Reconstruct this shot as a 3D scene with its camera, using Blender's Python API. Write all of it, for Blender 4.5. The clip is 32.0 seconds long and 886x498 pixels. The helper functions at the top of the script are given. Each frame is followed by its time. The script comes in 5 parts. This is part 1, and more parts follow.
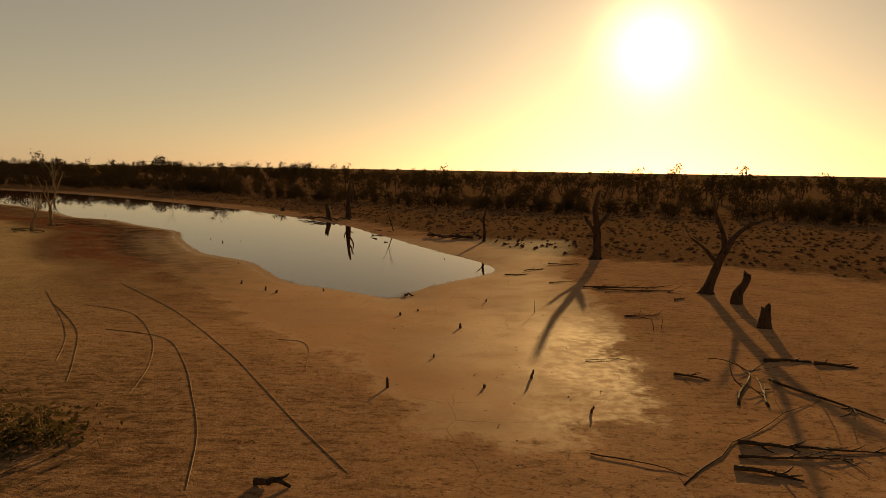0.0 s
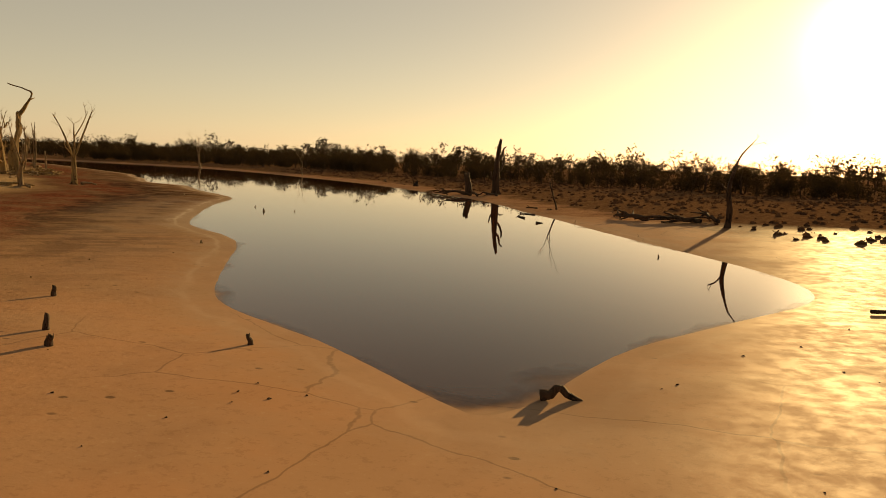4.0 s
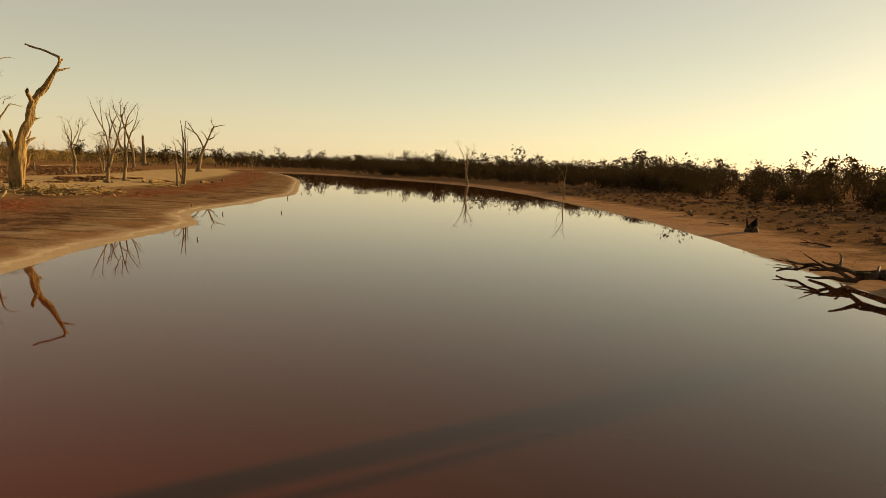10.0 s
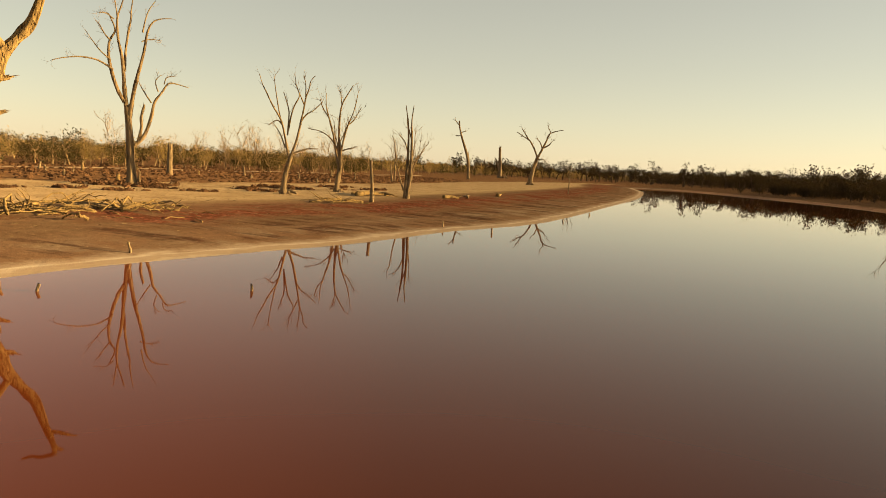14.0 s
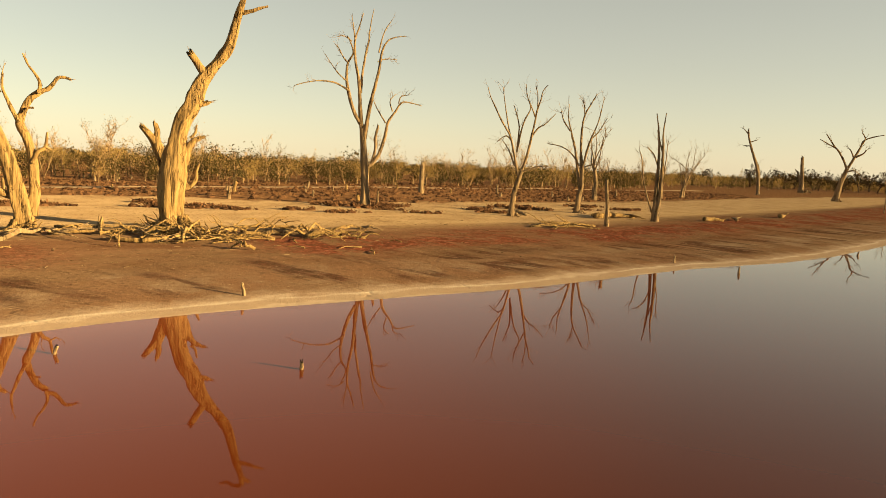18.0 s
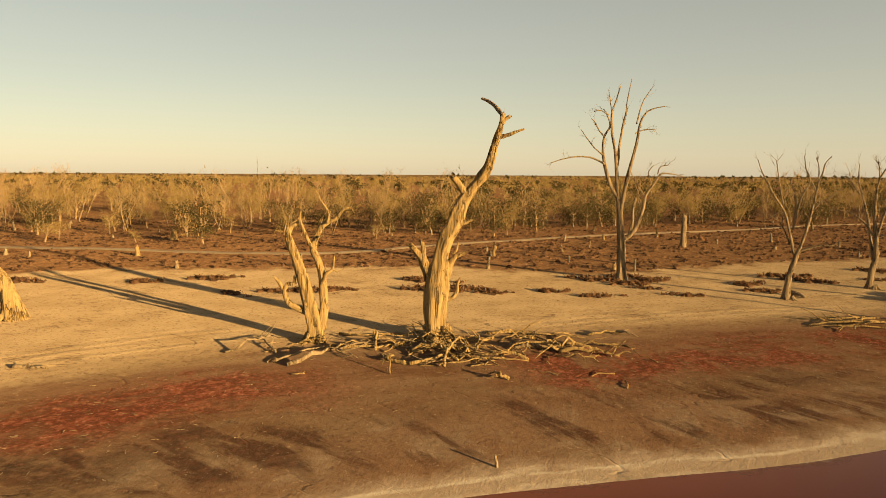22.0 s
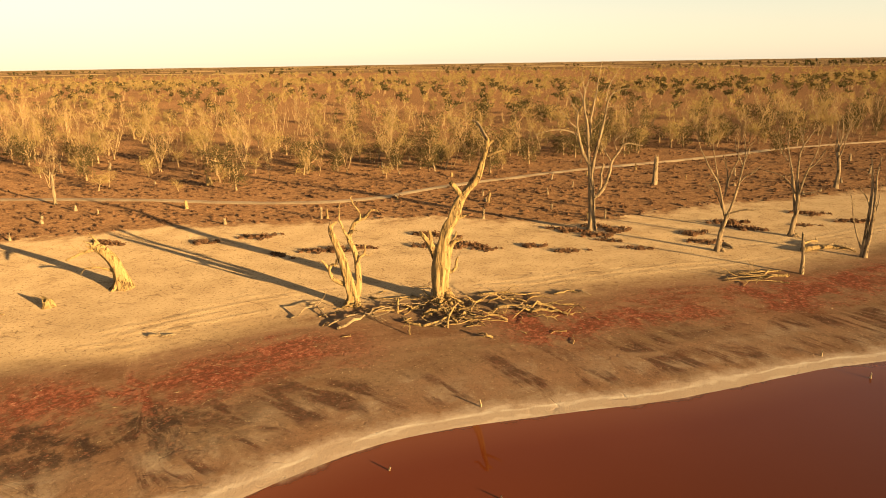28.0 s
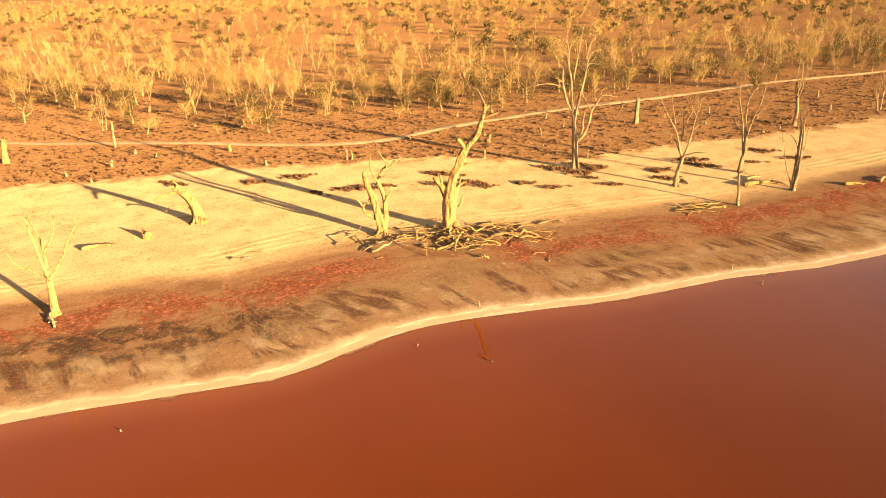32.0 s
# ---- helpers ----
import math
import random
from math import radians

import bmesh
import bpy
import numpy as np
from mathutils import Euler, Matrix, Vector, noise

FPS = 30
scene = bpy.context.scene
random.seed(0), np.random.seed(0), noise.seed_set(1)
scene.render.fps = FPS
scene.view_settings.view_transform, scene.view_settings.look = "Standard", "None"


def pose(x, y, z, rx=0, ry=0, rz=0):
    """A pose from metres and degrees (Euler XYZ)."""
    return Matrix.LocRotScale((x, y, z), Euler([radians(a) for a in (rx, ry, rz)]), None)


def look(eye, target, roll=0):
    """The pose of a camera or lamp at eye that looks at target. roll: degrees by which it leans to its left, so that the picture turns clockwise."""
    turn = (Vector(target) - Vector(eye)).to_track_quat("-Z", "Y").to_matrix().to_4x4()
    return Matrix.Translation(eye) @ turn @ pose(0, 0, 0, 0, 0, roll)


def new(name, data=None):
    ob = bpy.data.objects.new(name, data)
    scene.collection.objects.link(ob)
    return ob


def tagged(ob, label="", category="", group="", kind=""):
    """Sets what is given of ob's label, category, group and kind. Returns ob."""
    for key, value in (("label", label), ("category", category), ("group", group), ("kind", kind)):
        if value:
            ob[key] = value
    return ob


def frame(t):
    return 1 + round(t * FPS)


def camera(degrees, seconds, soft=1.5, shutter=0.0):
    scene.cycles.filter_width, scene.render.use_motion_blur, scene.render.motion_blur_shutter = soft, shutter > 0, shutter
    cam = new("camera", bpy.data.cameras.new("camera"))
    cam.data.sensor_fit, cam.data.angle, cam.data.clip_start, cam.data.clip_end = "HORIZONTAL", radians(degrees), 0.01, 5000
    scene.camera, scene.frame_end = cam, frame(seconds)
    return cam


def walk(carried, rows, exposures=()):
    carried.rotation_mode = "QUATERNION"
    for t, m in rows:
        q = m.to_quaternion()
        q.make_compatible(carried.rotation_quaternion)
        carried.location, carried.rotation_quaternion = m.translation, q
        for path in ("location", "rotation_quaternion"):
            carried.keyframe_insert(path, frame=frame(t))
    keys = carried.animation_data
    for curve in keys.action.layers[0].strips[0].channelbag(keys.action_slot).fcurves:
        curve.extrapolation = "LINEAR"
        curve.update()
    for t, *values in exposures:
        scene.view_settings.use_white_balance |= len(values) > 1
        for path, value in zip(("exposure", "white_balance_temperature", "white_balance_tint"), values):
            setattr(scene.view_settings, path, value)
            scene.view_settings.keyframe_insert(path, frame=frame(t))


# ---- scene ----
cam = camera(63.7, 32.0, 0.5)
METRES, EYE, TILT, LEAN, TURN = 125.0, 6.1, -6.3, -0.9, 0.0
ROWS = [
    (0.0, 0.0, 0.0, 0.0, 0.0, 0.0, -0.0),
    (0.5, 0.0006, 0.0267, -0.0034, 0.18, 0.02, -0.34),
    (1.0, 0.0013, 0.0535, -0.0066, 3.37, -0.05, -1.03),
    (1.5, 0.0021, 0.0825, -0.0097, 10.12, -0.17, -2.08),
    (2.0, 0.0019, 0.1101, -0.0127, 13.67, -0.33, -2.49),
    (2.5, 0.0004, 0.1388, -0.0121, 13.64, -0.41, -2.63),
    (3.0, -0.0016, 0.1658, -0.0092, 13.55, -0.39, -2.6),
    (3.5, -0.005, 0.1931, -0.0065, 13.53, -0.42, -2.64),
    (5.5, -0.0224, 0.2919, -0.0, 16.39, -0.64, -3.14),
    (6.0, -0.0278, 0.3193, 0.0033, 16.79, -0.61, -3.26),
    (6.5, -0.0341, 0.3483, 0.007, 17.82, -0.54, -3.41),
    (7.0, -0.0404, 0.3766, 0.0108, 21.75, -0.68, -3.69),
    (7.5, -0.0477, 0.4052, 0.0142, 24.77, -0.66, -4.19),
    (8.0, -0.0555, 0.4317, 0.0178, 28.41, -0.76, -4.49),
    (8.5, -0.0645, 0.4592, 0.0215, 31.49, -0.77, -4.72),
    (9.0, -0.0743, 0.4848, 0.0246, 35.16, -0.89, -5.03),
    (9.5, -0.0853, 0.5109, 0.0277, 38.98, -1.02, -5.33),
    (10.0, -0.0972, 0.5352, 0.0303, 40.34, -0.98, -5.56),
    (10.5, -0.1107, 0.5604, 0.0334, 44.16, -1.28, -5.97),
    (11.0, -0.1274, 0.584, 0.0359, 49.79, -1.69, -6.27),
    (11.5, -0.1437, 0.607, 0.0393, 55.59, -2.23, -6.72),
    (12.0, -0.1599, 0.6279, 0.0422, 60.44, -2.68, -7.31),
    (12.5, -0.1775, 0.6494, 0.0442, 64.76, -3.03, -7.97),
    (13.0, -0.1948, 0.6697, 0.0459, 66.04, -3.09, -8.14),
    (13.5, -0.2167, 0.6901, 0.0476, 70.98, -3.64, -8.68),
    (14.0, -0.2349, 0.7072, 0.05, 71.33, -3.6, -8.72),
    (14.5, -0.2477, 0.7185, 0.0513, 71.3, -3.49, -8.42),
    (16.5, -0.2632, 0.7291, 0.0506, 73.93, -3.44, -8.29),
    (17.0, -0.2647, 0.7308, 0.0511, 79.86, -4.14, -8.75),
    (17.5, -0.2664, 0.7328, 0.0532, 87.17, -5.04, -8.9),
    (18.0, -0.2668, 0.7327, 0.0559, 94.15, -5.92, -8.53),
    (18.5, -0.2675, 0.7319, 0.0588, 101.13, -6.76, -8.2),
    (19.0, -0.2679, 0.7313, 0.0616, 106.04, -7.27, -7.88),
    (19.5, -0.2683, 0.7307, 0.0646, 110.82, -7.77, -7.58),
    (20.0, -0.2686, 0.7303, 0.0677, 113.67, -7.92, -7.25),
    (20.5, -0.2684, 0.7303, 0.0714, 114.96, -7.94, -7.1),
    (21.0, -0.2682, 0.7302, 0.0751, 114.93, -7.83, -6.87),
    (21.5, -0.2681, 0.7302, 0.079, 114.83, -7.79, -6.64),
    (22.0, -0.2681, 0.73, 0.0826, 114.75, -7.74, -6.43),
    (22.5, -0.2679, 0.7299, 0.0862, 114.69, -7.72, -6.25),
    (23.0, -0.2674, 0.73, 0.0897, 114.64, -7.7, -6.09),
    (23.5, -0.266, 0.7304, 0.0934, 114.59, -7.7, -6.01),
    (24.0, -0.2634, 0.7313, 0.0969, 114.6, -7.7, -5.89),
    (24.5, -0.2592, 0.7329, 0.1007, 114.63, -7.49, -5.72),
    (26.5, -0.2353, 0.7423, 0.1145, 114.77, -11.29, -5.42),
    (27.0, -0.228, 0.7451, 0.1181, 114.74, -13.19, -5.4),
    (27.5, -0.22, 0.7481, 0.1219, 114.75, -15.01, -5.32),
    (28.0, -0.2124, 0.7512, 0.1255, 114.77, -16.42, -5.22),
    (28.5, -0.2044, 0.7544, 0.1292, 114.78, -17.61, -5.12),
    (29.0, -0.1966, 0.7576, 0.1328, 114.8, -18.42, -4.97),
    (29.5, -0.1883, 0.7607, 0.1367, 114.84, -19.16, -4.85),
    (30.0, -0.1803, 0.7639, 0.1402, 114.89, -19.86, -4.76),
    (30.5, -0.172, 0.7672, 0.1439, 114.95, -20.57, -4.67),
    (31.0, -0.1639, 0.7704, 0.1475, 115.0, -21.28, -4.58),
    (31.5, -0.1554, 0.7739, 0.1513, 115.02, -21.99, -4.53),
    (32.0, -0.1472, 0.7771, 0.1551, 115.03, -22.68, -4.53),
]
EXPOSURES = [(0.0, 0.50, 8200, 18), (3.5, 1.06, 7900, 17), (6.0, 1.15, 7600, 12), (9.0, 1.40, 7200, 9), (13.0, 1.70, 6800, 9), (18.0, 1.7, 6550, 8), (20.0, 1.55, 6500, 9), (24.5, 1.36, 6500, 10), (28.0, 1.96, 6450, 13), (32.0, 2.80, 6550, 15)]
walk(cam, [(t, pose(0, 0, EYE, TILT, LEAN, TURN) @ pose(METRES * x, METRES * y, METRES * z, 90 + pitch, roll, yaw)) for t, x, y, z, yaw, pitch, roll in ROWS], EXPOSURES)

# ---- sun and sky: a low evening sun ahead of the first view ----
SUN_AZ, SUN_EL = radians(16.0), radians(9.3)
SUN_DIR = Vector((math.sin(SUN_AZ) * math.cos(SUN_EL), math.cos(SUN_AZ) * math.cos(SUN_EL), math.sin(SUN_EL)))


def node(nt, kind, out=0, settings=None, **values):
    """Adds a node; values are numbers or sockets for inputs (trailing digits pick an index)."""
    n = nt.nodes.new(kind)
    settings = settings or {}
    if "operation" in settings:
        n.operation = settings["operation"]
    if "use_clamp" in settings:
        n.use_clamp = settings["use_clamp"]
    if "interpolation_type" in settings:
        n.interpolation_type = settings["interpolation_type"]
    if "attribute_name" in settings:
        n.attribute_name = settings["attribute_name"]
    for key, value in values.items():
        sock = n.inputs[int(key[1:])] if key[0] == "i" and key[1:].isdigit() else n.inputs[key.replace("_", " ")]
        if isinstance(value, bpy.types.NodeSocket):
            nt.links.new(value, sock)
        else:
            sock.default_value = value
    return n.outputs[out]


def math_node(nt, op, a, b=0.0, c=0.0, clamp=False):
    return node(nt, "ShaderNodeMath", settings={"operation": op, "use_clamp": clamp}, i0=a, i1=b, i2=c)


def smooth(nt, value, low, high, to_min=0.0, to_max=1.0):
    return node(nt, "ShaderNodeMapRange", settings={"interpolation_type": "SMOOTHSTEP"}, Value=value, From_Min=low, From_Max=high, To_Min=to_min, To_Max=to_max)


def mix(nt, factor, a, b, blend="MIX"):
    n = nt.nodes.new("ShaderNodeMix")
    n.data_type, n.blend_type = "RGBA", blend
    for index, value in ((0, factor), (6, a), (7, b)):
        if isinstance(value, bpy.types.NodeSocket):
            nt.links.new(value, n.inputs[index])
        elif index and len(value) == 3:
            n.inputs[index].default_value = (*value, 1)
        else:
            n.inputs[index].default_value = value
    return n.outputs[2]


world = bpy.data.worlds.new("evening_sky")
scene.world = world
world.use_nodes = True
wt = world.node_tree
wt.nodes.clear()
sky = wt.nodes.new("ShaderNodeTexSky")
sky.sky_type, sky.sun_disc = "NISHITA", False
sky.sun_elevation, sky.sun_rotation = SUN_EL, SUN_AZ
sky.altitude, sky.air_density, sky.dust_density, sky.ozone_density = 100.0, 1.0, 0.5, 1.0
SKY_STRENGTH = 0.055
way = node(wt, "ShaderNodeTexCoord")
near_sun = math_node(wt, "MAXIMUM", node(wt, "ShaderNodeVectorMath", 1, {"operation": "DOT_PRODUCT"}, i0=way, i1=SUN_DIR), 0.0)
# the sun's own aureole, and dust haze that lightens the whole sky towards the horizon
glow_wide = math_node(wt, "MULTIPLY", math_node(wt, "POWER", near_sun, 9.0), 0.06)
glow_core = math_node(wt, "MULTIPLY", math_node(wt, "POWER", near_sun, 700.0), 30.0)
glow = node(wt, "ShaderNodeVectorMath", 0, {"operation": "SCALE"}, i0=(1.0, 0.80, 0.46), Scale=math_node(wt, "ADD", math_node(wt, "ADD", glow_wide, glow_core), math_node(wt, "MULTIPLY", math_node(wt, "POWER", near_sun, 170.0), 0.5)))
up = math_node(wt, "ABSOLUTE", node(wt, "ShaderNodeSeparateXYZ", 2, Vector=way))
haze_low = math_node(wt, "POWER", math_node(wt, "SUBTRACT", 1.0, up), 1.3)
haze = node(wt, "ShaderNodeVectorMath", 0, {"operation": "SCALE"}, i0=(2.36, 2.12, 1.68), Scale=haze_low)
pale = node(wt, "ShaderNodeHueSaturation", Saturation=0.78, Color=sky.outputs[0])
warm = mix(wt, 1.0, pale, (0.58, 0.53, 0.44), "MULTIPLY")
dusk_low = math_node(wt, "MULTIPLY", math_node(wt, "POWER", math_node(wt, "SUBTRACT", 1.0, up), 26.0), math_node(wt, "ADD", 0.14, math_node(wt, "MULTIPLY", math_node(wt, "POWER", near_sun, 3.0), 0.16)))
dusk = node(wt, "ShaderNodeVectorMath", 0, {"operation": "SCALE"}, i0=(1.0, 0.66, 0.22), Scale=dusk_low)
haze = node(wt, "ShaderNodeVectorMath", 0, {"operation": "ADD"}, i0=haze, i1=dusk)
both = node(wt, "ShaderNodeVectorMath", 0, {"operation": "ADD"}, i0=node(wt, "ShaderNodeVectorMath", 0, {"operation": "ADD"}, i0=warm, i1=glow), i1=haze)
back = wt.nodes.new("ShaderNodeBackground")
back.inputs[1].default_value = SKY_STRENGTH
wt.links.new(both, back.inputs[0])
wt.links.new(back.outputs[0], wt.nodes.new("ShaderNodeOutputWorld").inputs[0])

sun = new("sun", bpy.data.lights.new("sun", "SUN"))
sun.data.energy, sun.data.angle, sun.data.color = 5.0, radians(0.6), (1.0, 0.71, 0.31)
sun.matrix_world = look((0, 0, 60), Vector((0, 0, 60)) - SUN_DIR)

# ---- materials ----
def material(name, roughness=0.8, specular=0.3):
    m = bpy.data.materials.new(name)
    m.use_nodes = True
    b = m.node_tree.nodes["Principled BSDF"]
    b.inputs["Roughness"].default_value = roughness
    b.inputs["Specular IOR Level"].default_value = specular
    return m, m.node_tree, b


def noise_tex(nt, scale, detail=4.0, rough=0.55, at=None, distort=0.0):
    at = at if at is not None else node(nt, "ShaderNodeTexCoord", 3)
    return node(nt, "ShaderNodeTexNoise", 0, Vector=at, Scale=scale, Detail=detail, Roughness=rough, Distortion=distort)


def bump(nt, bsdf, height, strength, distance):
    nt.links.new(node(nt, "ShaderNodeBump", Height=height, Strength=strength, Distance=distance), bsdf.inputs["Normal"])


def make_ground():
    m, nt, b = material("lake_bed_soil", 0.85, 0.25)
    at = node(nt, "ShaderNodeTexCoord", 3)

    def field(name):
        return node(nt, "ShaderNodeAttribute", 2, {"attribute_name": name})

    def mul(*values):
        out = values[0]
        for value in values[1:]:
            out = math_node(nt, "MULTIPLY", out, value)
        return out

    def warp(base, by, amount):
        return math_node(nt, "ADD", base, math_node(nt, "MULTIPLY", math_node(nt, "SUBTRACT", by, 0.5), amount))

    shore, veg, west, along = field("shore"), field("veg"), field("west"), field("along")
    rough_mud, damp, playa, far = field("rough_mud"), field("damp"), field("playa"), field("far")
    big, mid = noise_tex(nt, 0.11, 4, at=at), noise_tex(nt, 0.55, 5, 0.6, at)
    fine, grain = noise_tex(nt, 3.2, 5, 0.65, at), noise_tex(nt, 17.0, 3, 0.6, at)
    speck = noise_tex(nt, 7.0, 7, 0.8, at)

    # sand of the western bank
    sand = mix(nt, smooth(nt, mid, 0.35, 0.68), (0.46, 0.315, 0.172), (0.37, 0.245, 0.130))
    sand = mix(nt, smooth(nt, fine, 0.56, 0.78, 0, 0.4), sand, (0.30, 0.18, 0.095))
    wander = node(nt, "ShaderNodeMapping", Vector=at, Rotation=(0, 0, 0.42), Scale=(0.55, 0.16, 1.0))
    drag = math_node(nt, "ABSOLUTE", math_node(nt, "SUBTRACT", noise_tex(nt, 1.0, 3, 0.55, wander, 0.6), 0.5))
    drag_line = mul(smooth(nt, drag, 0.0, 0.012, 1.0, 0.0), smooth(nt, mid, 0.45, 0.58), west)
    sand = mix(nt, math_node(nt, "MULTIPLY", drag_line, 0.55), sand, (0.15, 0.085, 0.045))

    # the dry end of the lake: a smooth pale playa inside, cloddy brown mud round it
    clod = noise_tex(nt, 3.4, 7, 0.78, node(nt, "ShaderNodeMapping", Vector=at, Scale=(0.45, 1.0, 1.0)), 0.3)
    brown = mix(nt, smooth(nt, mid, 0.3, 0.7), (0.50, 0.270, 0.142), (0.39, 0.205, 0.108))
    brown = mix(nt, smooth(nt, clod, 0.52, 0.62, 0, 0.6), brown, (0.16, 0.085, 0.046))
    brown = mix(nt, smooth(nt, clod, 0.36, 0.44, 0.5, 0.0), brown, (0.56, 0.36, 0.21))
    cloddy = mix(nt, smooth(nt, clod, 0.44, 0.56), (0.25, 0.142, 0.078), (0.045, 0.026, 0.015))
    brown = mix(nt, mul(rough_mud, smooth(nt, big, 0.25, 0.5, 0.6, 1.0)), brown, cloddy)
    rimmed = warp(warp(warp(playa, mid, 4.0), fine, 1.2), big, 2.0)
    inside = smooth(nt, rimmed, -0.7, 0.4, 1.0, 0.0)
    smooth_mud = mix(nt, smooth(nt, noise_tex(nt, 0.24, 5, 0.62, at, 0.8), 0.36, 0.62), (0.44, 0.250, 0.137), (0.48, 0.252, 0.130))
    smooth_mud = mix(nt, smooth(nt, mid, 0.50, 0.72, 0, 0.6), smooth_mud, (0.35, 0.184, 0.097))
    pit = nt.nodes.new("ShaderNodeTexVoronoi")
    pit.inputs["Scale"].default_value = 2.6
    nt.links.new(node(nt, "ShaderNodeMapping", Vector=at, Scale=(0.7, 1.0, 1.0)), pit.inputs["Vector"])
    pits = mul(smooth(nt, pit.outputs[0], 0.07, 0.13, 1.0, 0.0), smooth(nt, noise_tex(nt, 0.5, 3, 0.6, at), 0.52, 0.60))
    smooth_mud = mix(nt, math_node(nt, "MULTIPLY", pits, 0.8), smooth_mud, (0.11, 0.06, 0.034))
    flat = mix(nt, inside, brown, smooth_mud)
    crust_rim = smooth(nt, math_node(nt, "ABSOLUTE", math_node(nt, "ADD", rimmed, 0.35)), 0.0, 0.45, 0.28, 0.0)
    flat = mix(nt, crust_rim, flat, (0.62, 0.42, 0.25))
    plates = nt.nodes.new("ShaderNodeTexVoronoi")
    plates.feature = "DISTANCE_TO_EDGE"
    plates.inputs["Scale"].default_value = 0.55
    nt.links.new(mix(nt, 0.3, at, node(nt, "ShaderNodeTexNoise", 1, Vector=at, Scale=0.9, Detail=4.0)), plates.inputs["Vector"])
    crack_line = mul(smooth(nt, plates.outputs[0], 0.002, 0.008, 1.0, 0.0), smooth(nt, big, 0.46, 0.56))
    flat = mix(nt, math_node(nt, "MULTIPLY", crack_line, 0.5), flat, (0.14, 0.075, 0.04))
    col = mix(nt, west, flat, sand)

    # the western shore in strips that follow the water: mud, red crust, dark algae, drainage fans, salt
    slant = math_node(nt, "ADD", along, math_node(nt, "MULTIPLY", shore, 0.35))
    strip = node(nt, "ShaderNodeCombineXYZ", X=along, Y=shore)
    slanted = node(nt, "ShaderNodeCombineXYZ", X=slant, Y=shore)

    def streaks(sx, sy, detail, rough, shift, distort=0.3, on=None):
        return noise_tex(nt, 1.0, detail, rough, node(nt, "ShaderNodeMapping", Vector=on or strip, Location=(shift, shift * 0.6, 0), Scale=(sx, sy, 1.0)), distort)

    patches, smears = streaks(0.075, 0.26, 5, 0.62, 0.0, 0.4), streaks(0.34, 0.60, 5, 0.65, 0.0)
    tongues = streaks(0.45, 0.16, 4, 0.6, 0.0, 0.5)
    wob = warp(warp(shore, patches, 4.0), mid, 2.2)
    mud_zone = mul(smooth(nt, warp(wob, fine, 1.2), 9.3, 12.0, 1.0, 0.0), west)
    mud = mix(nt, smooth(nt, smears, 0.36, 0.62), (0.125, 0.060, 0.032), (0.190, 0.102, 0.058))
    mud = mix(nt, smooth(nt, streaks(0.10, 0.22, 4, 0.6, 4.0), 0.47, 0.62, 0, 0.5), mud, (0.165, 0.110, 0.064))
    mud = mix(nt, smooth(nt, fine, 0.58, 0.70, 0, 0.55), mud, (0.055, 0.030, 0.018))
    col = mix(nt, math_node(nt, "MULTIPLY", mud_zone, 0.95), col, mud)
    # red crust, broken where the great tree stands
    red_spread = mul(smooth(nt, warp(wob, fine, 2.5), 4.0, 5.6), smooth(nt, warp(wob, fine, 2.5), 7.9, 9.6, 1.0, 0.0), smooth(nt, math_node(nt, "ABSOLUTE", math_node(nt, "SUBTRACT", along, 71.3)), 1.0, 4.0), west)
    red_clumps = smooth(nt, streaks(0.38, 0.34, 6, 0.70, 2.0, 0.3), 0.38, 0.58)
    red_grain = noise_tex(nt, 4.5, 5, 0.75, at)
    red = mix(nt, smooth(nt, red_grain, 0.42, 0.60), (0.095, 0.029, 0.017), (0.225, 0.072, 0.040))
    red = mix(nt, smooth(nt, red_grain, 0.60, 0.70), red, (0.40, 0.18, 0.105))
    col = mix(nt, mul(red_spread, red_clumps, smooth(nt, red_grain, 0.32, 0.46, 0.35, 0.95)), col, red)
    # dark algae along the southern stretch
    algae_zone = mul(smooth(nt, wob, 1.9, 3.2), smooth(nt, wob, 4.9, 6.2, 1.0, 0.0), smooth(nt, along, 63.0, 68.0, 1.0, 0.0), west)
    algae = streaks(0.55, 0.55, 6, 0.70, 6.0, 0.4)
    col = mix(nt, mul(algae_zone, smooth(nt, algae, 0.42, 0.56, 0.1, 0.95)), col, mix(nt, smooth(nt, red_grain, 0.52, 0.64), (0.042, 0.026, 0.019), (0.150, 0.065, 0.038)))
    # pale grey silt with dark fans that drain to the water
    near = warp(shore, tongues, 3.4)
    silt_zone = mul(smooth(nt, near, 2.4, 4.2, 1.0, 0.0), west)
    silt = mix(nt, smooth(nt, smears, 0.4, 0.6), (0.285, 0.200, 0.132), (0.180, 0.112, 0.068))
    col = mix(nt, mul(silt_zone, smooth(nt, streaks(0.5, 0.35, 5, 0.6, 7.0), 0.42, 0.60, 0.1, 0.75)), col, silt)
    fans = streaks(1.05, 0.26, 6, 0.62, 3.0, 0.45, slanted)
    fan_zone = mul(smooth(nt, warp(shore, tongues, 1.6), 0.7, 1.5), smooth(nt, wob, 3.6, 5.6, 1.0, 0.0), west)
    col = mix(nt, mul(fan_zone, smooth(nt, fans, 0.46, 0.60, 0.0, 0.85), smooth(nt, streaks(0.16, 0.4, 4, 0.6, 9.0), 0.36, 0.54, 0.1, 1.0)), col, mix(nt, smooth(nt, red_grain, 0.4, 0.7), (0.052, 0.027, 0.018), (0.100, 0.042, 0.026)))
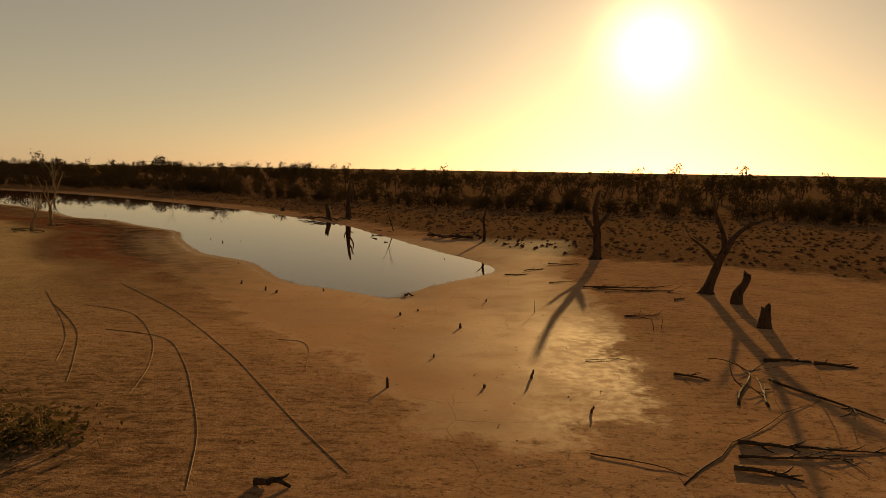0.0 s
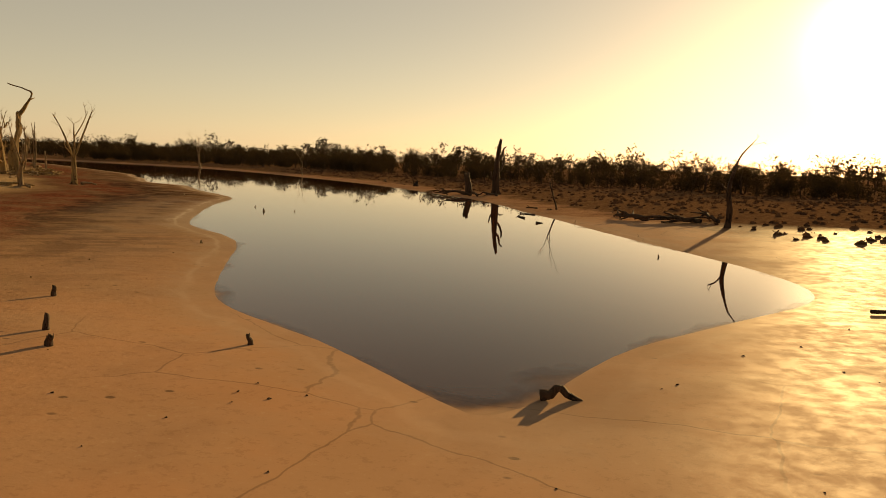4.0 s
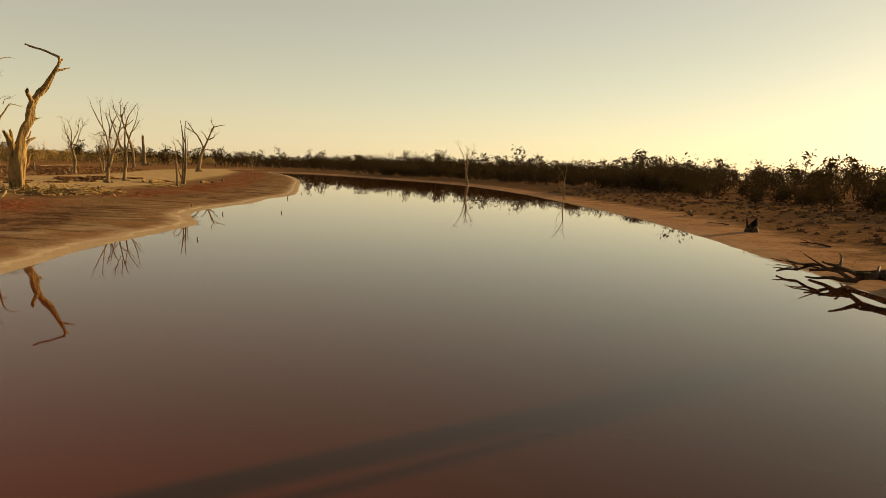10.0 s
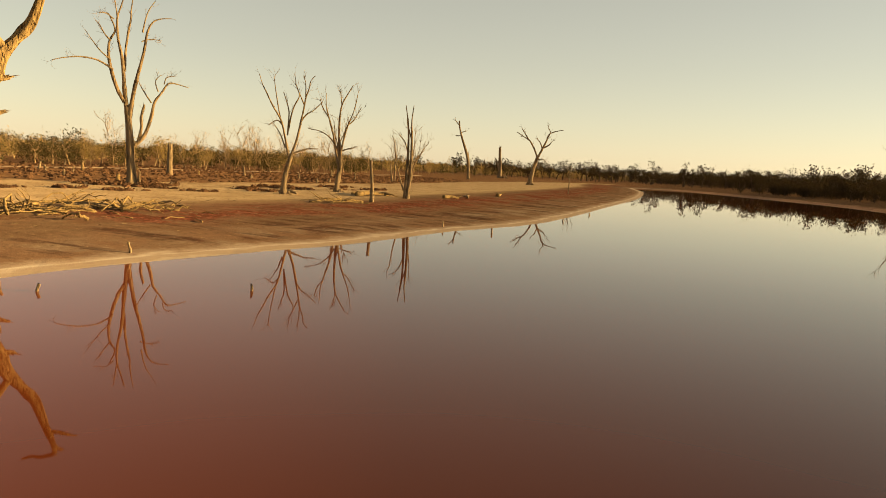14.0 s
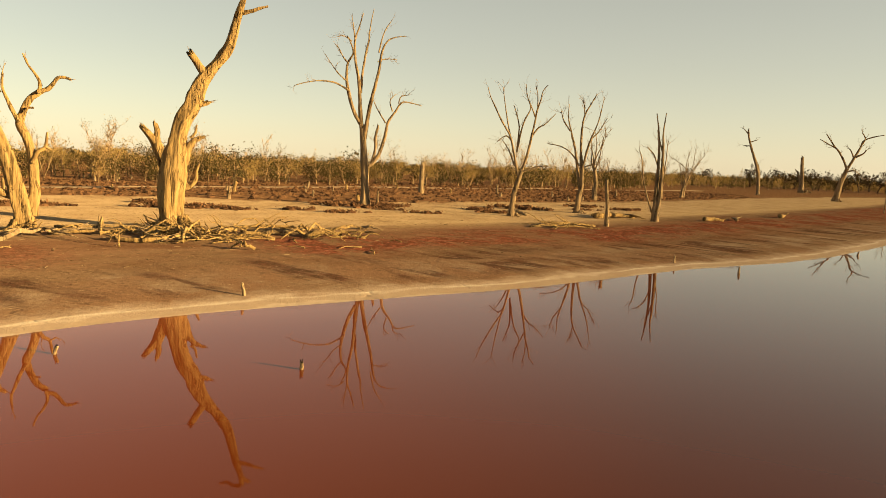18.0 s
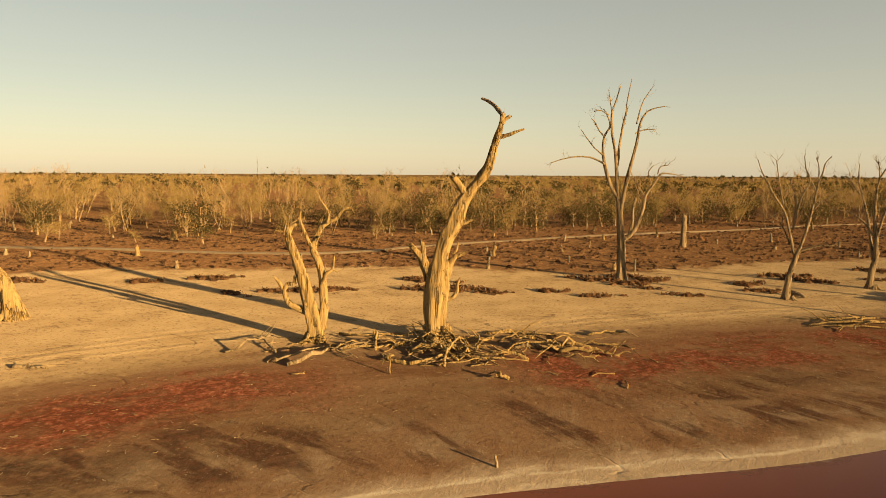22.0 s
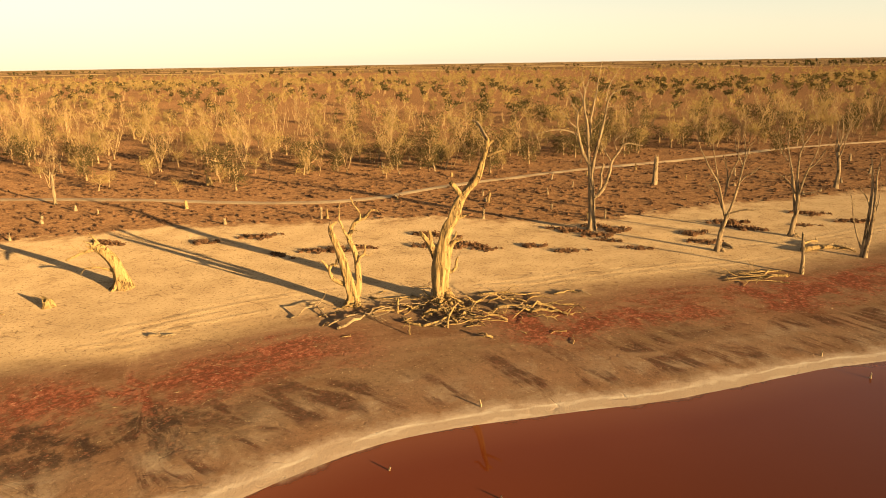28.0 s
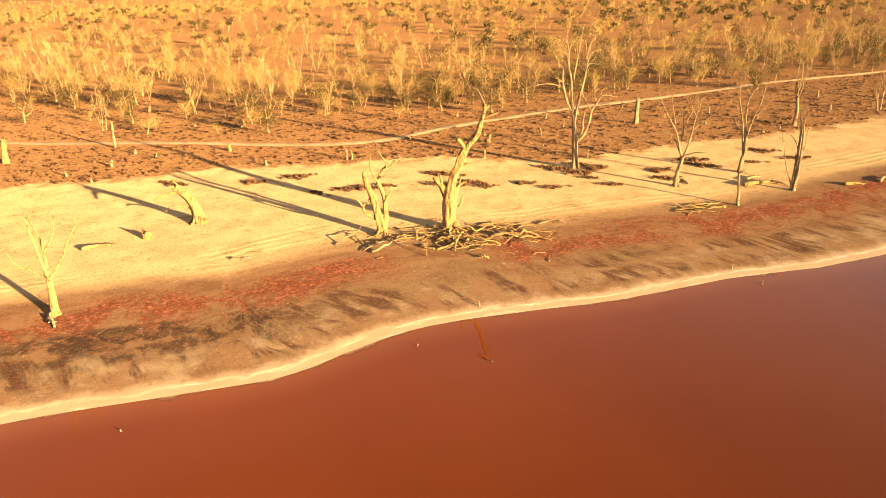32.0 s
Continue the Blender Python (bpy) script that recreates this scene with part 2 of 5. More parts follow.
    # salt at the water's edge, drawn out in thin lines
    rim_mask = smooth(nt, warp(warp(shore, tongues, 1.5), fine, 0.7), 0.1, 0.9, 1.0, 0.0)
    lines = math_node(nt, "SINE", math_node(nt, "ADD", math_node(nt, "MULTIPLY", shore, 9.0), math_node(nt, "MULTIPLY", noise_tex(nt, 0.5, 4, 0.6, at), 13.0)))
    salt = mix(nt, smooth(nt, lines, 0.2, 1.0), (0.37, 0.270, 0.188), (0.45, 0.345, 0.250))
    salt = mix(nt, smooth(nt, smears, 0.45, 0.65, 0, 0.6), salt, (0.34, 0.235, 0.155))
    col = mix(nt, math_node(nt, "MULTIPLY", rim_mask, math_node(nt, "ADD", 0.25, math_node(nt, "MULTIPLY", west, 0.65))), col, salt)
    edge_line = mul(smooth(nt, math_node(nt, "ABSOLUTE", math_node(nt, "SUBTRACT", math_node(nt, "ADD", shore, math_node(nt, "MULTIPLY", smears, 0.6)), 0.42)), 0.02, 0.10, 1.0, 0.0), west, smooth(nt, mid, 0.40, 0.56))
    col = mix(nt, math_node(nt, "MULTIPLY", edge_line, 0.6), col, (0.55, 0.45, 0.34))

    # brown litter under the heath and woods
    edge = warp(veg, mid, 6.0)
    soil = mix(nt, smooth(nt, fine, 0.35, 0.7), (0.150, 0.076, 0.037), (0.275, 0.146, 0.070))
    soil = mix(nt, smooth(nt, mid, 0.64, 0.76, 0, 0.4), soil, (0.32, 0.19, 0.10))
    col = mix(nt, smooth(nt, edge, -0.8, 1.4), col, soil)
    # far paddocks
    paddock = mix(nt, smooth(nt, noise_tex(nt, 0.006, 3, 0.5, at), 0.53, 0.60), (0.13, 0.078, 0.04), (0.33, 0.22, 0.11))
    col = mix(nt, far, col, paddock)
    # grit
    on_salt = math_node(nt, "SUBTRACT", 1.0, math_node(nt, "MULTIPLY", rim_mask, 0.6))
    on_salt = math_node(nt, "MULTIPLY", on_salt, math_node(nt, "SUBTRACT", 1.0, math_node(nt, "MULTIPLY", mud_zone, 0.55)))
    on_salt = math_node(nt, "MULTIPLY", on_salt, math_node(nt, "SUBTRACT", 1.0, mul(inside, math_node(nt, "SUBTRACT", 1.0, west), 0.75)))
    col = mix(nt, math_node(nt, "MULTIPLY", smooth(nt, speck, 0.54, 0.60, 0, 0.72), on_salt), col, mix(nt, 1.0, col, (0.35, 0.30, 0.28), "MULTIPLY"))
    col = mix(nt, smooth(nt, speck, 0.34, 0.42, 0.35, 0.0), col, (0.50, 0.35, 0.20))
    nt.links.new(col, b.inputs["Base Color"])

    # wet sheen on the playa
    wet = mul(smooth(nt, mid, 0.25, 0.6, 0.5, 1.0), smooth(nt, big, 0.30, 0.55, 0.5, 1.0), damp, math_node(nt, "ADD", 0.12, math_node(nt, "MULTIPLY", inside, 0.88)))
    b.inputs["Specular IOR Level"].default_value = 0.35
    nt.links.new(smooth(nt, fine, 0.35, 0.7, 0.56, 0.70), b.inputs["Roughness"])
    # relief: ripples where the sand begins, lumps, pits and clods
    ridge_zone = mul(smooth(nt, wob, 10.8, 12.2), smooth(nt, wob, 13.6, 15.4, 1.0, 0.0), west, smooth(nt, patches, 0.40, 0.52))
    ridges = mul(math_node(nt, "SINE", math_node(nt, "ADD", math_node(nt, "MULTIPLY", shore, 8.0), math_node(nt, "MULTIPLY", smears, 9.0))), ridge_zone, smooth(nt, along, 42.0, 52.0), 0.24)
    lumps = math_node(nt, "ADD", math_node(nt, "MULTIPLY", fine, 0.7), math_node(nt, "MULTIPLY", grain, 0.3))
    lumps = math_node(nt, "ADD", lumps, ridges)
    lumps = math_node(nt, "SUBTRACT", lumps, math_node(nt, "MULTIPLY", drag_line, 0.35))
    lumps = math_node(nt, "SUBTRACT", lumps, mul(pits, 0.35))
    lumps = math_node(nt, "ADD", lumps, math_node(nt, "MULTIPLY", speck, 0.35))
    lumps = math_node(nt, "SUBTRACT", lumps, mul(clod, math_node(nt, "SUBTRACT", 1.0, west), 0.5))
    outside = mul(math_node(nt, "SUBTRACT", 1.0, inside), math_node(nt, "SUBTRACT", 1.0, west), 0.16)
    strength = math_node(nt, "ADD", math_node(nt, "MULTIPLY", west, 0.26), math_node(nt, "ADD", math_node(nt, "ADD", 0.035, outside), math_node(nt, "MULTIPLY", rough_mud, 0.5)))
    bump(nt, b, lumps, strength, 0.16)
    dry = node(nt, "ShaderNodeBsdfDiffuse", Color=col, Roughness=0.38, Normal=b.inputs["Normal"].links[0].from_socket)
    nt.links.new(node(nt, "ShaderNodeMixShader", i0=math_node(nt, "MULTIPLY", wet, 0.36), i1=dry, i2=b.outputs[0]), nt.nodes["Material Output"].inputs[0])
    return m


def make_water():
    m, nt, b = material("red_lake_water", 0.02, 0.5)
    at = node(nt, "ShaderNodeTexCoord", 3)
    shore = node(nt, "ShaderNodeAttribute", 2, {"attribute_name": "shore"})
    murk = mix(nt, smooth(nt, noise_tex(nt, 0.07, 3, at=at), 0.35, 0.7), (0.091, 0.0178, 0.0038), (0.106, 0.0216, 0.0048))
    shallow = smooth(nt, shore, -2.5, 0.2)
    nt.links.new(mix(nt, math_node(nt, "MULTIPLY", shallow, 0.5), murk, (0.16, 0.055, 0.022)), b.inputs["Base Color"])
    b.inputs["IOR"].default_value = 1.26
    b.inputs["Diffuse Roughness"].default_value = 1.0
    b.inputs["Specular IOR Level"].default_value = 0.5
    b.inputs["Specular Tint"].default_value = (1.0, 0.84, 0.28, 1)
    # the film of water thins out to nothing over the mud
    thin = math_node(nt, "ADD", shore, math_node(nt, "MULTIPLY", math_node(nt, "SUBTRACT", noise_tex(nt, 0.45, 5, 0.6, at), 0.5), 2.0))
    nt.links.new(smooth(nt, thin, -0.7, 0.1, 1.0, 0.0), b.inputs["Alpha"])
    bump(nt, b, noise_tex(nt, 0.9, 2, at=at), 0.03, 0.02)
    return m


def make_bark(name, pale, dark, scale=1.0, rough=0.85):
    m, nt, b = material(name, rough, 0.12)
    b.inputs["Diffuse Roughness"].default_value = 1.0
    at = node(nt, "ShaderNodeTexCoord", 3)
    stretched = node(nt, "ShaderNodeMapping", Vector=at, Scale=(1, 1, 0.13))
    grain = noise_tex(nt, 9.0 * scale, 5, 0.62, stretched, 0.2)
    blot = noise_tex(nt, 1.6 * scale, 4, 0.6, at)
    col = mix(nt, smooth(nt, grain, 0.40, 0.64), pale, tuple(0.68 * p + 0.32 * d for p, d in zip(pale, dark)))
    col = mix(nt, smooth(nt, blot, 0.56, 0.72, 0, 0.75), col, dark)
    crack = noise_tex(nt, 4.5 * scale, 4, 0.7, stretched, 0.4)
    col = mix(nt, smooth(nt, crack, 0.58, 0.70, 0, 0.3), col, tuple(0.6 * d for d in dark))
    ridge = math_node(nt, "ABSOLUTE", math_node(nt, "SUBTRACT", noise_tex(nt, 2.6 * scale, 4, 0.65, stretched, 0.8), 0.5))
    split = math_node(nt, "MULTIPLY", smooth(nt, ridge, 0.0, 0.034, 1.0, 0.0), smooth(nt, blot, 0.40, 0.55))
    col = mix(nt, math_node(nt, "MULTIPLY", split, 0.8), col, tuple(0.35 * d for d in dark))
    nt.links.new(col, b.inputs["Base Color"])
    relief = math_node(nt, "ADD", grain, math_node(nt, "MULTIPLY", noise_tex(nt, 3.0 * scale, 3, 0.6, stretched), 1.5))
    bump(nt, b, math_node(nt, "SUBTRACT", relief, math_node(nt, "MULTIPLY", split, 0.7)), 0.9, 0.11)
    return m


def make_leaf(name, dry, green, through_light=0.35):
    m, nt, b = material(name, 0.95, 0.0)
    rnd = node(nt, "ShaderNodeNewGeometry", 8)
    patch = noise_tex(nt, 0.35, 2)
    col = mix(nt, smooth(nt, math_node(nt, "ADD", math_node(nt, "MULTIPLY", rnd, 0.5), math_node(nt, "MULTIPLY", patch, 0.6)), 0.3, 0.8), dry, green)
    nt.links.new(col, b.inputs["Base Color"])
    trans = nt.nodes.new("ShaderNodeBsdfTranslucent")
    nt.links.new(col, trans.inputs[0])
    blend = node(nt, "ShaderNodeMixShader", i0=through_light, i1=b.outputs[0], i2=trans.outputs[0])
    nt.links.new(blend, nt.nodes["Material Output"].inputs[0])
    return m


GROUND, WATER = make_ground(), make_water()
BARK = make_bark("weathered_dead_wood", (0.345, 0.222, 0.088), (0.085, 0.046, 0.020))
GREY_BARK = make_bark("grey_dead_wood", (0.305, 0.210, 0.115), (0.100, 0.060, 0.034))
# wood seen against the light: its shade is darkened into the bark colour
DARK_BARK = make_bark("dark_shaded_wood", (0.085, 0.052, 0.032), (0.03, 0.019, 0.013))
STEM = make_bark("sapling_bark", (0.37, 0.240, 0.118), (0.15, 0.086, 0.044), 0.6)
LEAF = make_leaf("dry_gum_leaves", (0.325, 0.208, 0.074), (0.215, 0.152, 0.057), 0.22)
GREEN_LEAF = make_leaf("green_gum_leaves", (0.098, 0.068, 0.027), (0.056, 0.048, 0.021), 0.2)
# eastern gums: the shade of their backlit side is put into the leaf colour
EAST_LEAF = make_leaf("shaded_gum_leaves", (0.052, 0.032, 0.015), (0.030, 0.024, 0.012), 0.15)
HEATH = make_leaf("brown_heath_leaves", (0.165, 0.084, 0.042), (0.078, 0.041, 0.023), 0.1)


def make_plain(name, a, b_, scale):
    m, nt, b = material(name, 0.9, 0.15)
    n = noise_tex(nt, scale, 5, 0.62)
    nt.links.new(mix(nt, smooth(nt, n, 0.35, 0.68), a, b_), b.inputs["Base Color"])
    bump(nt, b, noise_tex(nt, scale * 8, 4), 0.5, 0.04)
    return m


TRACK = make_plain("pale_dirt", (0.46, 0.32, 0.18), (0.33, 0.21, 0.115), 0.9)
RUT = make_plain("dark_mud_ridge", (0.17, 0.10, 0.055), (0.26, 0.165, 0.095), 2.5)

# ---- plan of the lake, the bare flat and the ground ----
LAKE = [(-2.0, 33.6), (-5.6, 36.4), (-8.4, 38.3), (-10.3, 41.3), (-13.4, 47.4), (-17.6, 51.2), (-20.3, 56.0), (-23.5, 62.5), (-25.6, 68.0),
        (-29.3, 72.1), (-32.6, 75.2), (-36.3, 79.6), (-38.6, 82.0), (-41.8, 83.5), (-44.6, 85.4), (-47.6, 88.9), (-50.4, 92.6), (-55.0, 97.2),
        (-61.0, 104.2), (-79.5, 119.0), (-104.0, 138.2), (-140.0, 163.0), (-172.0, 182.0), (-178.0, 190.0)]
LAKE_EAST = [(-168.0, 192.0), (-138.0, 182.0), (-111.0, 172.5), (-87.0, 159.5), (-64.0, 141.3), (-46.3, 124.0), (-32.0, 109.0), (-24.8, 100.3),
             (-18.9, 92.3), (-15.4, 87.3), (-11.9, 82.2), (-8.6, 75.8), (-6.3, 70.0), (-3.9, 65.0), (-1.8, 60.0), (0.4, 55.0), (2.6, 50.5),
             (3.8, 46.8), (3.6, 43.8), (1.6, 40.8), (-0.3, 38.0), (-1.2, 35.6)]
BARE = [(-40.0, -30.0), (-44.0, 20.0), (-50.0, 42.0), (-55.0, 52.0), (-62.0, 58.5), (-66.0, 66.5), (-71.0, 73.5), (-72.5, 82.5), (-76.0, 86.5), (-83.0, 92.0),
        (-93.0, 103.0), (-118.0, 120.0), (-150.0, 144.0), (-192.0, 186.0), (-170.0, 196.0), (-137.5, 185.5), (-110.0, 175.5), (-85.5, 162.5)]
BARE_EAST = [(-62.5, 143.5), (-44.5, 126.2), (-29.5, 111.5), (-20.8, 99.8), (-12.0, 88.0), (-7.0, 78.5), (-2.6, 70.5), (1.6, 62.0), (5.8, 54.0),
             (13.0, 47.5), (21.0, 42.0), (26.0, 33.0), (20.0, 22.0), (19.0, 8.0), (30.0, -30.0)]
WATER_Z = -0.20
# the smooth pale mud that the shrinking lake left at its dry end
PLAYA = [(12.0, 60.0), (7.6, 43.5), (7.1, 29.8), (5.8, 22.5), (5.6, 19.0), (5.2, 16.2), (3.8, 16.2), (1.9, 14.2), (0.6, 14.3), (-0.5, 16.0), (-2.1, 19.1), (-3.2, 22.0), (-5.4, 24.0), (-8.3, 28.6), (-13.4, 37.0), (-24.0, 51.8), (-30.0, 65.0), (-10.0, 70.0)]


def curve_through(points, steps=4, closed=False):
    """Catmull-Rom through the points."""
    p = [Vector(q) for q in points]
    n, out = len(p), []
    for i in range(n if closed else n - 1):
        a, b, c, d = (p[(i + k) % n] if closed else p[min(max(i + k, 0), n - 1)] for k in (-1, 0, 1, 2))
        for s in range(steps):
            t = s / steps
            out.append(0.5 * ((2 * b) + (c - a) * t + (2 * a - 5 * b + 4 * c - d) * t * t + (3 * b - a - 3 * c + d) * t ** 3))
    return out if closed else out + [p[-1]]


def signed_distance(poly, x, y, with_run=False):
    """Distance from a closed line; inside is negative."""
    q = np.array([(v[0], v[1]) for v in poly])
    best, inside = np.full(x.shape, 1e9), np.zeros(x.shape, bool)
    run, passed = np.zeros(x.shape), 0.0
    for (ax, ay), (bx, by) in zip(q, np.roll(q, -1, 0)):
        dx, dy = bx - ax, by - ay
        t = np.clip(((x - ax) * dx + (y - ay) * dy) / (dx * dx + dy * dy + 1e-9), 0, 1)
        d2, size = (x - ax - t * dx) ** 2 + (y - ay - t * dy) ** 2, math.hypot(dx, dy)
        run = np.where(d2 < best, passed + t * size, run)
        passed += size
        best = np.minimum(best, d2)
        crosses = ((ay > y) != (by > y)) & (x < (bx - ax) * (y - ay) / (by - ay + 1e-12) + ax)
        inside ^= crosses
    best = np.sqrt(best)
    out = np.where(inside, -best, best)
    return (out, run) if with_run else out


LAKE_LINE = curve_through(LAKE + LAKE_EAST, 3, True)
BARE_LINE = curve_through(BARE + BARE_EAST, 2, True)


def waves(x, y):
    """Soft swells of the ground, -1 to 1."""
    return (np.sin(0.31 * x + 1.3 * np.sin(0.17 * y)) * np.sin(0.27 * y + 1.1 * np.sin(0.23 * x + 2.0)) + 0.5 * np.sin(1.1 * x + 0.7 * y + 2 * np.sin(0.4 * y)) * np.sin(0.9 * y - 0.5 * x)) / 1.5


def heights(x, y):
    s = signed_distance(LAKE_LINE, x, y)
    v = signed_distance(BARE_LINE, x, y)
    land = 0.62 * (1 - np.exp(-np.maximum(s + 0.45, 0) / 10.0))
    z = WATER_Z + np.where(s > -0.45, land, np.maximum((s + 0.45) * 0.06, -0.8))
    z = z + 0.035 * waves(x, y) * np.clip(np.abs(s + 0.45) / 4, 0.1, 1) * np.where(s > -3, 1, 0)
    z = z + 0.10 * np.clip(v / 6, 0, 1) + 0.10 * waves(x * 0.5 + 3, y * 0.5) * np.clip(v / 10, 0, 1)
    return z, s, v


def ground_z(x, y):
    z, s, v = heights(np.array([float(x)]), np.array([float(y)]))
    return float(z[0])


def spaced(low, high, step, reach):
    core = list(np.arange(low, high, step))
    out, d, edge = [], step, 0.0
    while edge < reach:
        d *= 1.17
        edge += d
        out.append(edge)
    return np.array([low - e for e in reversed(out)] + core + [high + e for e in out])


def mesh_from(name, verts, quads, mat, smooth_shade=True):
    me = bpy.data.meshes.new(name)
    n, q = len(verts), len(quads)
    me.vertices.add(n)
    me.vertices.foreach_set("co", np.asarray(verts, np.float32).ravel())
    me.loops.add(q * 4)
    me.loops.foreach_set("vertex_index", np.asarray(quads, np.int32).ravel())
    me.polygons.add(q)
    me.polygons.foreach_set("loop_start", np.arange(0, q * 4, 4, dtype=np.int32))
    me.polygons.foreach_set("use_smooth", np.full(q, smooth_shade))
    for one in (mat if isinstance(mat, (list, tuple)) else [mat]):
        me.materials.append(one)
    me.update(calc_edges=True)
    return me


def sheet(name, xs, ys, z_of, mat, fields):
    gx, gy = np.meshgrid(xs, ys)
    x, y = gx.ravel(), gy.ravel()
    z, values = z_of(x, y)
    nx, ny = len(xs), len(ys)
    i = (np.arange(ny - 1)[:, None] * nx + np.arange(nx - 1)[None, :]).ravel()
    me = mesh_from(name, np.stack([x, y, z], 1), np.stack([i, i + 1, i + nx + 1, i + nx], 1), mat)
    for key in fields:
        me.attributes.new(key, "FLOAT", "POINT").data.foreach_set("value", values[key].astype(np.float32))
    return tagged(new(name, me), kind="structure")


def ground_fields(x, y):
    z, s, v = heights(x, y)
    west = 1 / (1 + np.exp(-np.clip((-(x + 16) * 0.85 + (y - 50) * 0.10) / 4.0, -30, 30)))
    # the eastern shore lies on the other side of the lake's middle line
    mid_x = np.interp(y, [30, 50, 75, 100, 140, 190], [-3, -8, -20, -42, -86, -178])
    west = west * (1 / (1 + np.exp(np.clip((x - mid_x) / 2.0, -30, 30))))
    playa = signed_distance(PLAYA, x, y)
    reach = np.hypot(x + 40, y - 80)
    far = np.clip((reach - 900) / 120, 0, 1)
    z = z + 5 * np.clip((reach - 1500) / 2500, 0, 1) ** 2
    rough_mud = np.clip((9 - np.hypot((x + 14) * 0.62, (y - 14) * 0.75)) / 7, 0, 1) + np.clip((5 - np.hypot((x + 30) * 0.4, (y - 48) * 0.5)) / 5, 0, 1) * 0.5
    rough_mud = np.maximum(rough_mud, 0.6 * np.clip((8 - np.hypot((x + 21) * 0.5, (y - 31) * 0.5)) / 7, 0, 1))
    damp = np.clip((9 - np.hypot((x - 2.2) * 1.6, (y - 25) * 0.55)) / 7, 0, 1)
    damp = np.maximum(damp, 0.7 * np.clip((12 - np.hypot((x + 2.5) * 1.1, (y - 35) * 0.8)) / 8, 0, 1))
    damp = np.maximum(damp, 0.5 * (1 - west) * np.clip(1 - 1.4 * rough_mud, 0, 1) * np.clip((60 - y) / 15, 0, 1) * np.clip((2 - x) / 4, 0, 1))
    damp = np.maximum(damp, 0.75 * np.clip(-playa / 3, 0, 1))
    return z, {"along": signed_distance(LAKE_LINE, x, y, True)[1], "shore": s, "veg": v, "west": west, "far": far, "rough_mud": rough_mud, "damp": damp, "playa": playa}


sheet("ground", spaced(-140, 32, 0.72, 4300), spaced(-6, 185, 0.75, 4300), ground_fields, GROUND, ("along", "shore", "veg", "west", "far", "rough_mud", "damp", "playa"))
tagged(bpy.data.objects["ground"], "bare sandy lake shore with red crust and salt rim", "ground")


def water_fields(x, y):
    return np.full(x.shape, WATER_Z), {"shore": signed_distance(LAKE_LINE, x, y)}


tagged(sheet("water", np.arange(-186, 12, 1.5), np.arange(28, 200, 1.5), water_fields, WATER, ("shore",)), "still red-brown salt lake water mirroring the sky", "lake")


def ribbon(name, points, width, mat, lift, label, category, crown=0.0, seed=1):
    """A strip laid along the ground, with a slight crown."""
    rng = random.Random(seed)
    line = curve_through(points, 6)
    verts, quads = [], []
    for i, p in enumerate(line):
        d = (line[min(i + 1, len(line) - 1)] - line[max(i - 1, 0)]).normalized()
        side = Vector((-d.y, d.x))
        w = width * rng.uniform(0.85, 1.15) * (0.3 if i in (0, len(line) - 1) else 1)
        for k, up in ((-1, 0), (-0.4, 1), (0.4, 1), (1, 0)):
            q = p + side * (k * w / 2)
            verts.append((q.x, q.y, ground_z(q.x, q.y) + (lift + crown * up * rng.uniform(0.6, 1.2) if up else -0.03)))
        if i:
            a = 4 * (i - 1)
            quads += [(a + k, a + k + 1, a + k + 5, a + k + 4) for k in range(3)]
    ob = new(name, mesh_from(name, verts, quads, mat))
    return tagged(ob, label, category, kind="structure")


ribbon("dirt_track", [(-56.0, 5.0), (-60.5, 24.0), (-64.4, 37.0), (-67.6, 46.3), (-70.0, 56.0), (-72.3, 62.0), (-76.6, 66.7), (-83.0, 69.2), (-94.9, 76.7), (-103.0, 83.6), (-113.6, 91.2),
       (-121.5, 97.0), (-134.0, 108.5), (-160.0, 128.0)], 1.5, TRACK, 0.05, "pale worn dirt track through brown heath", "track")

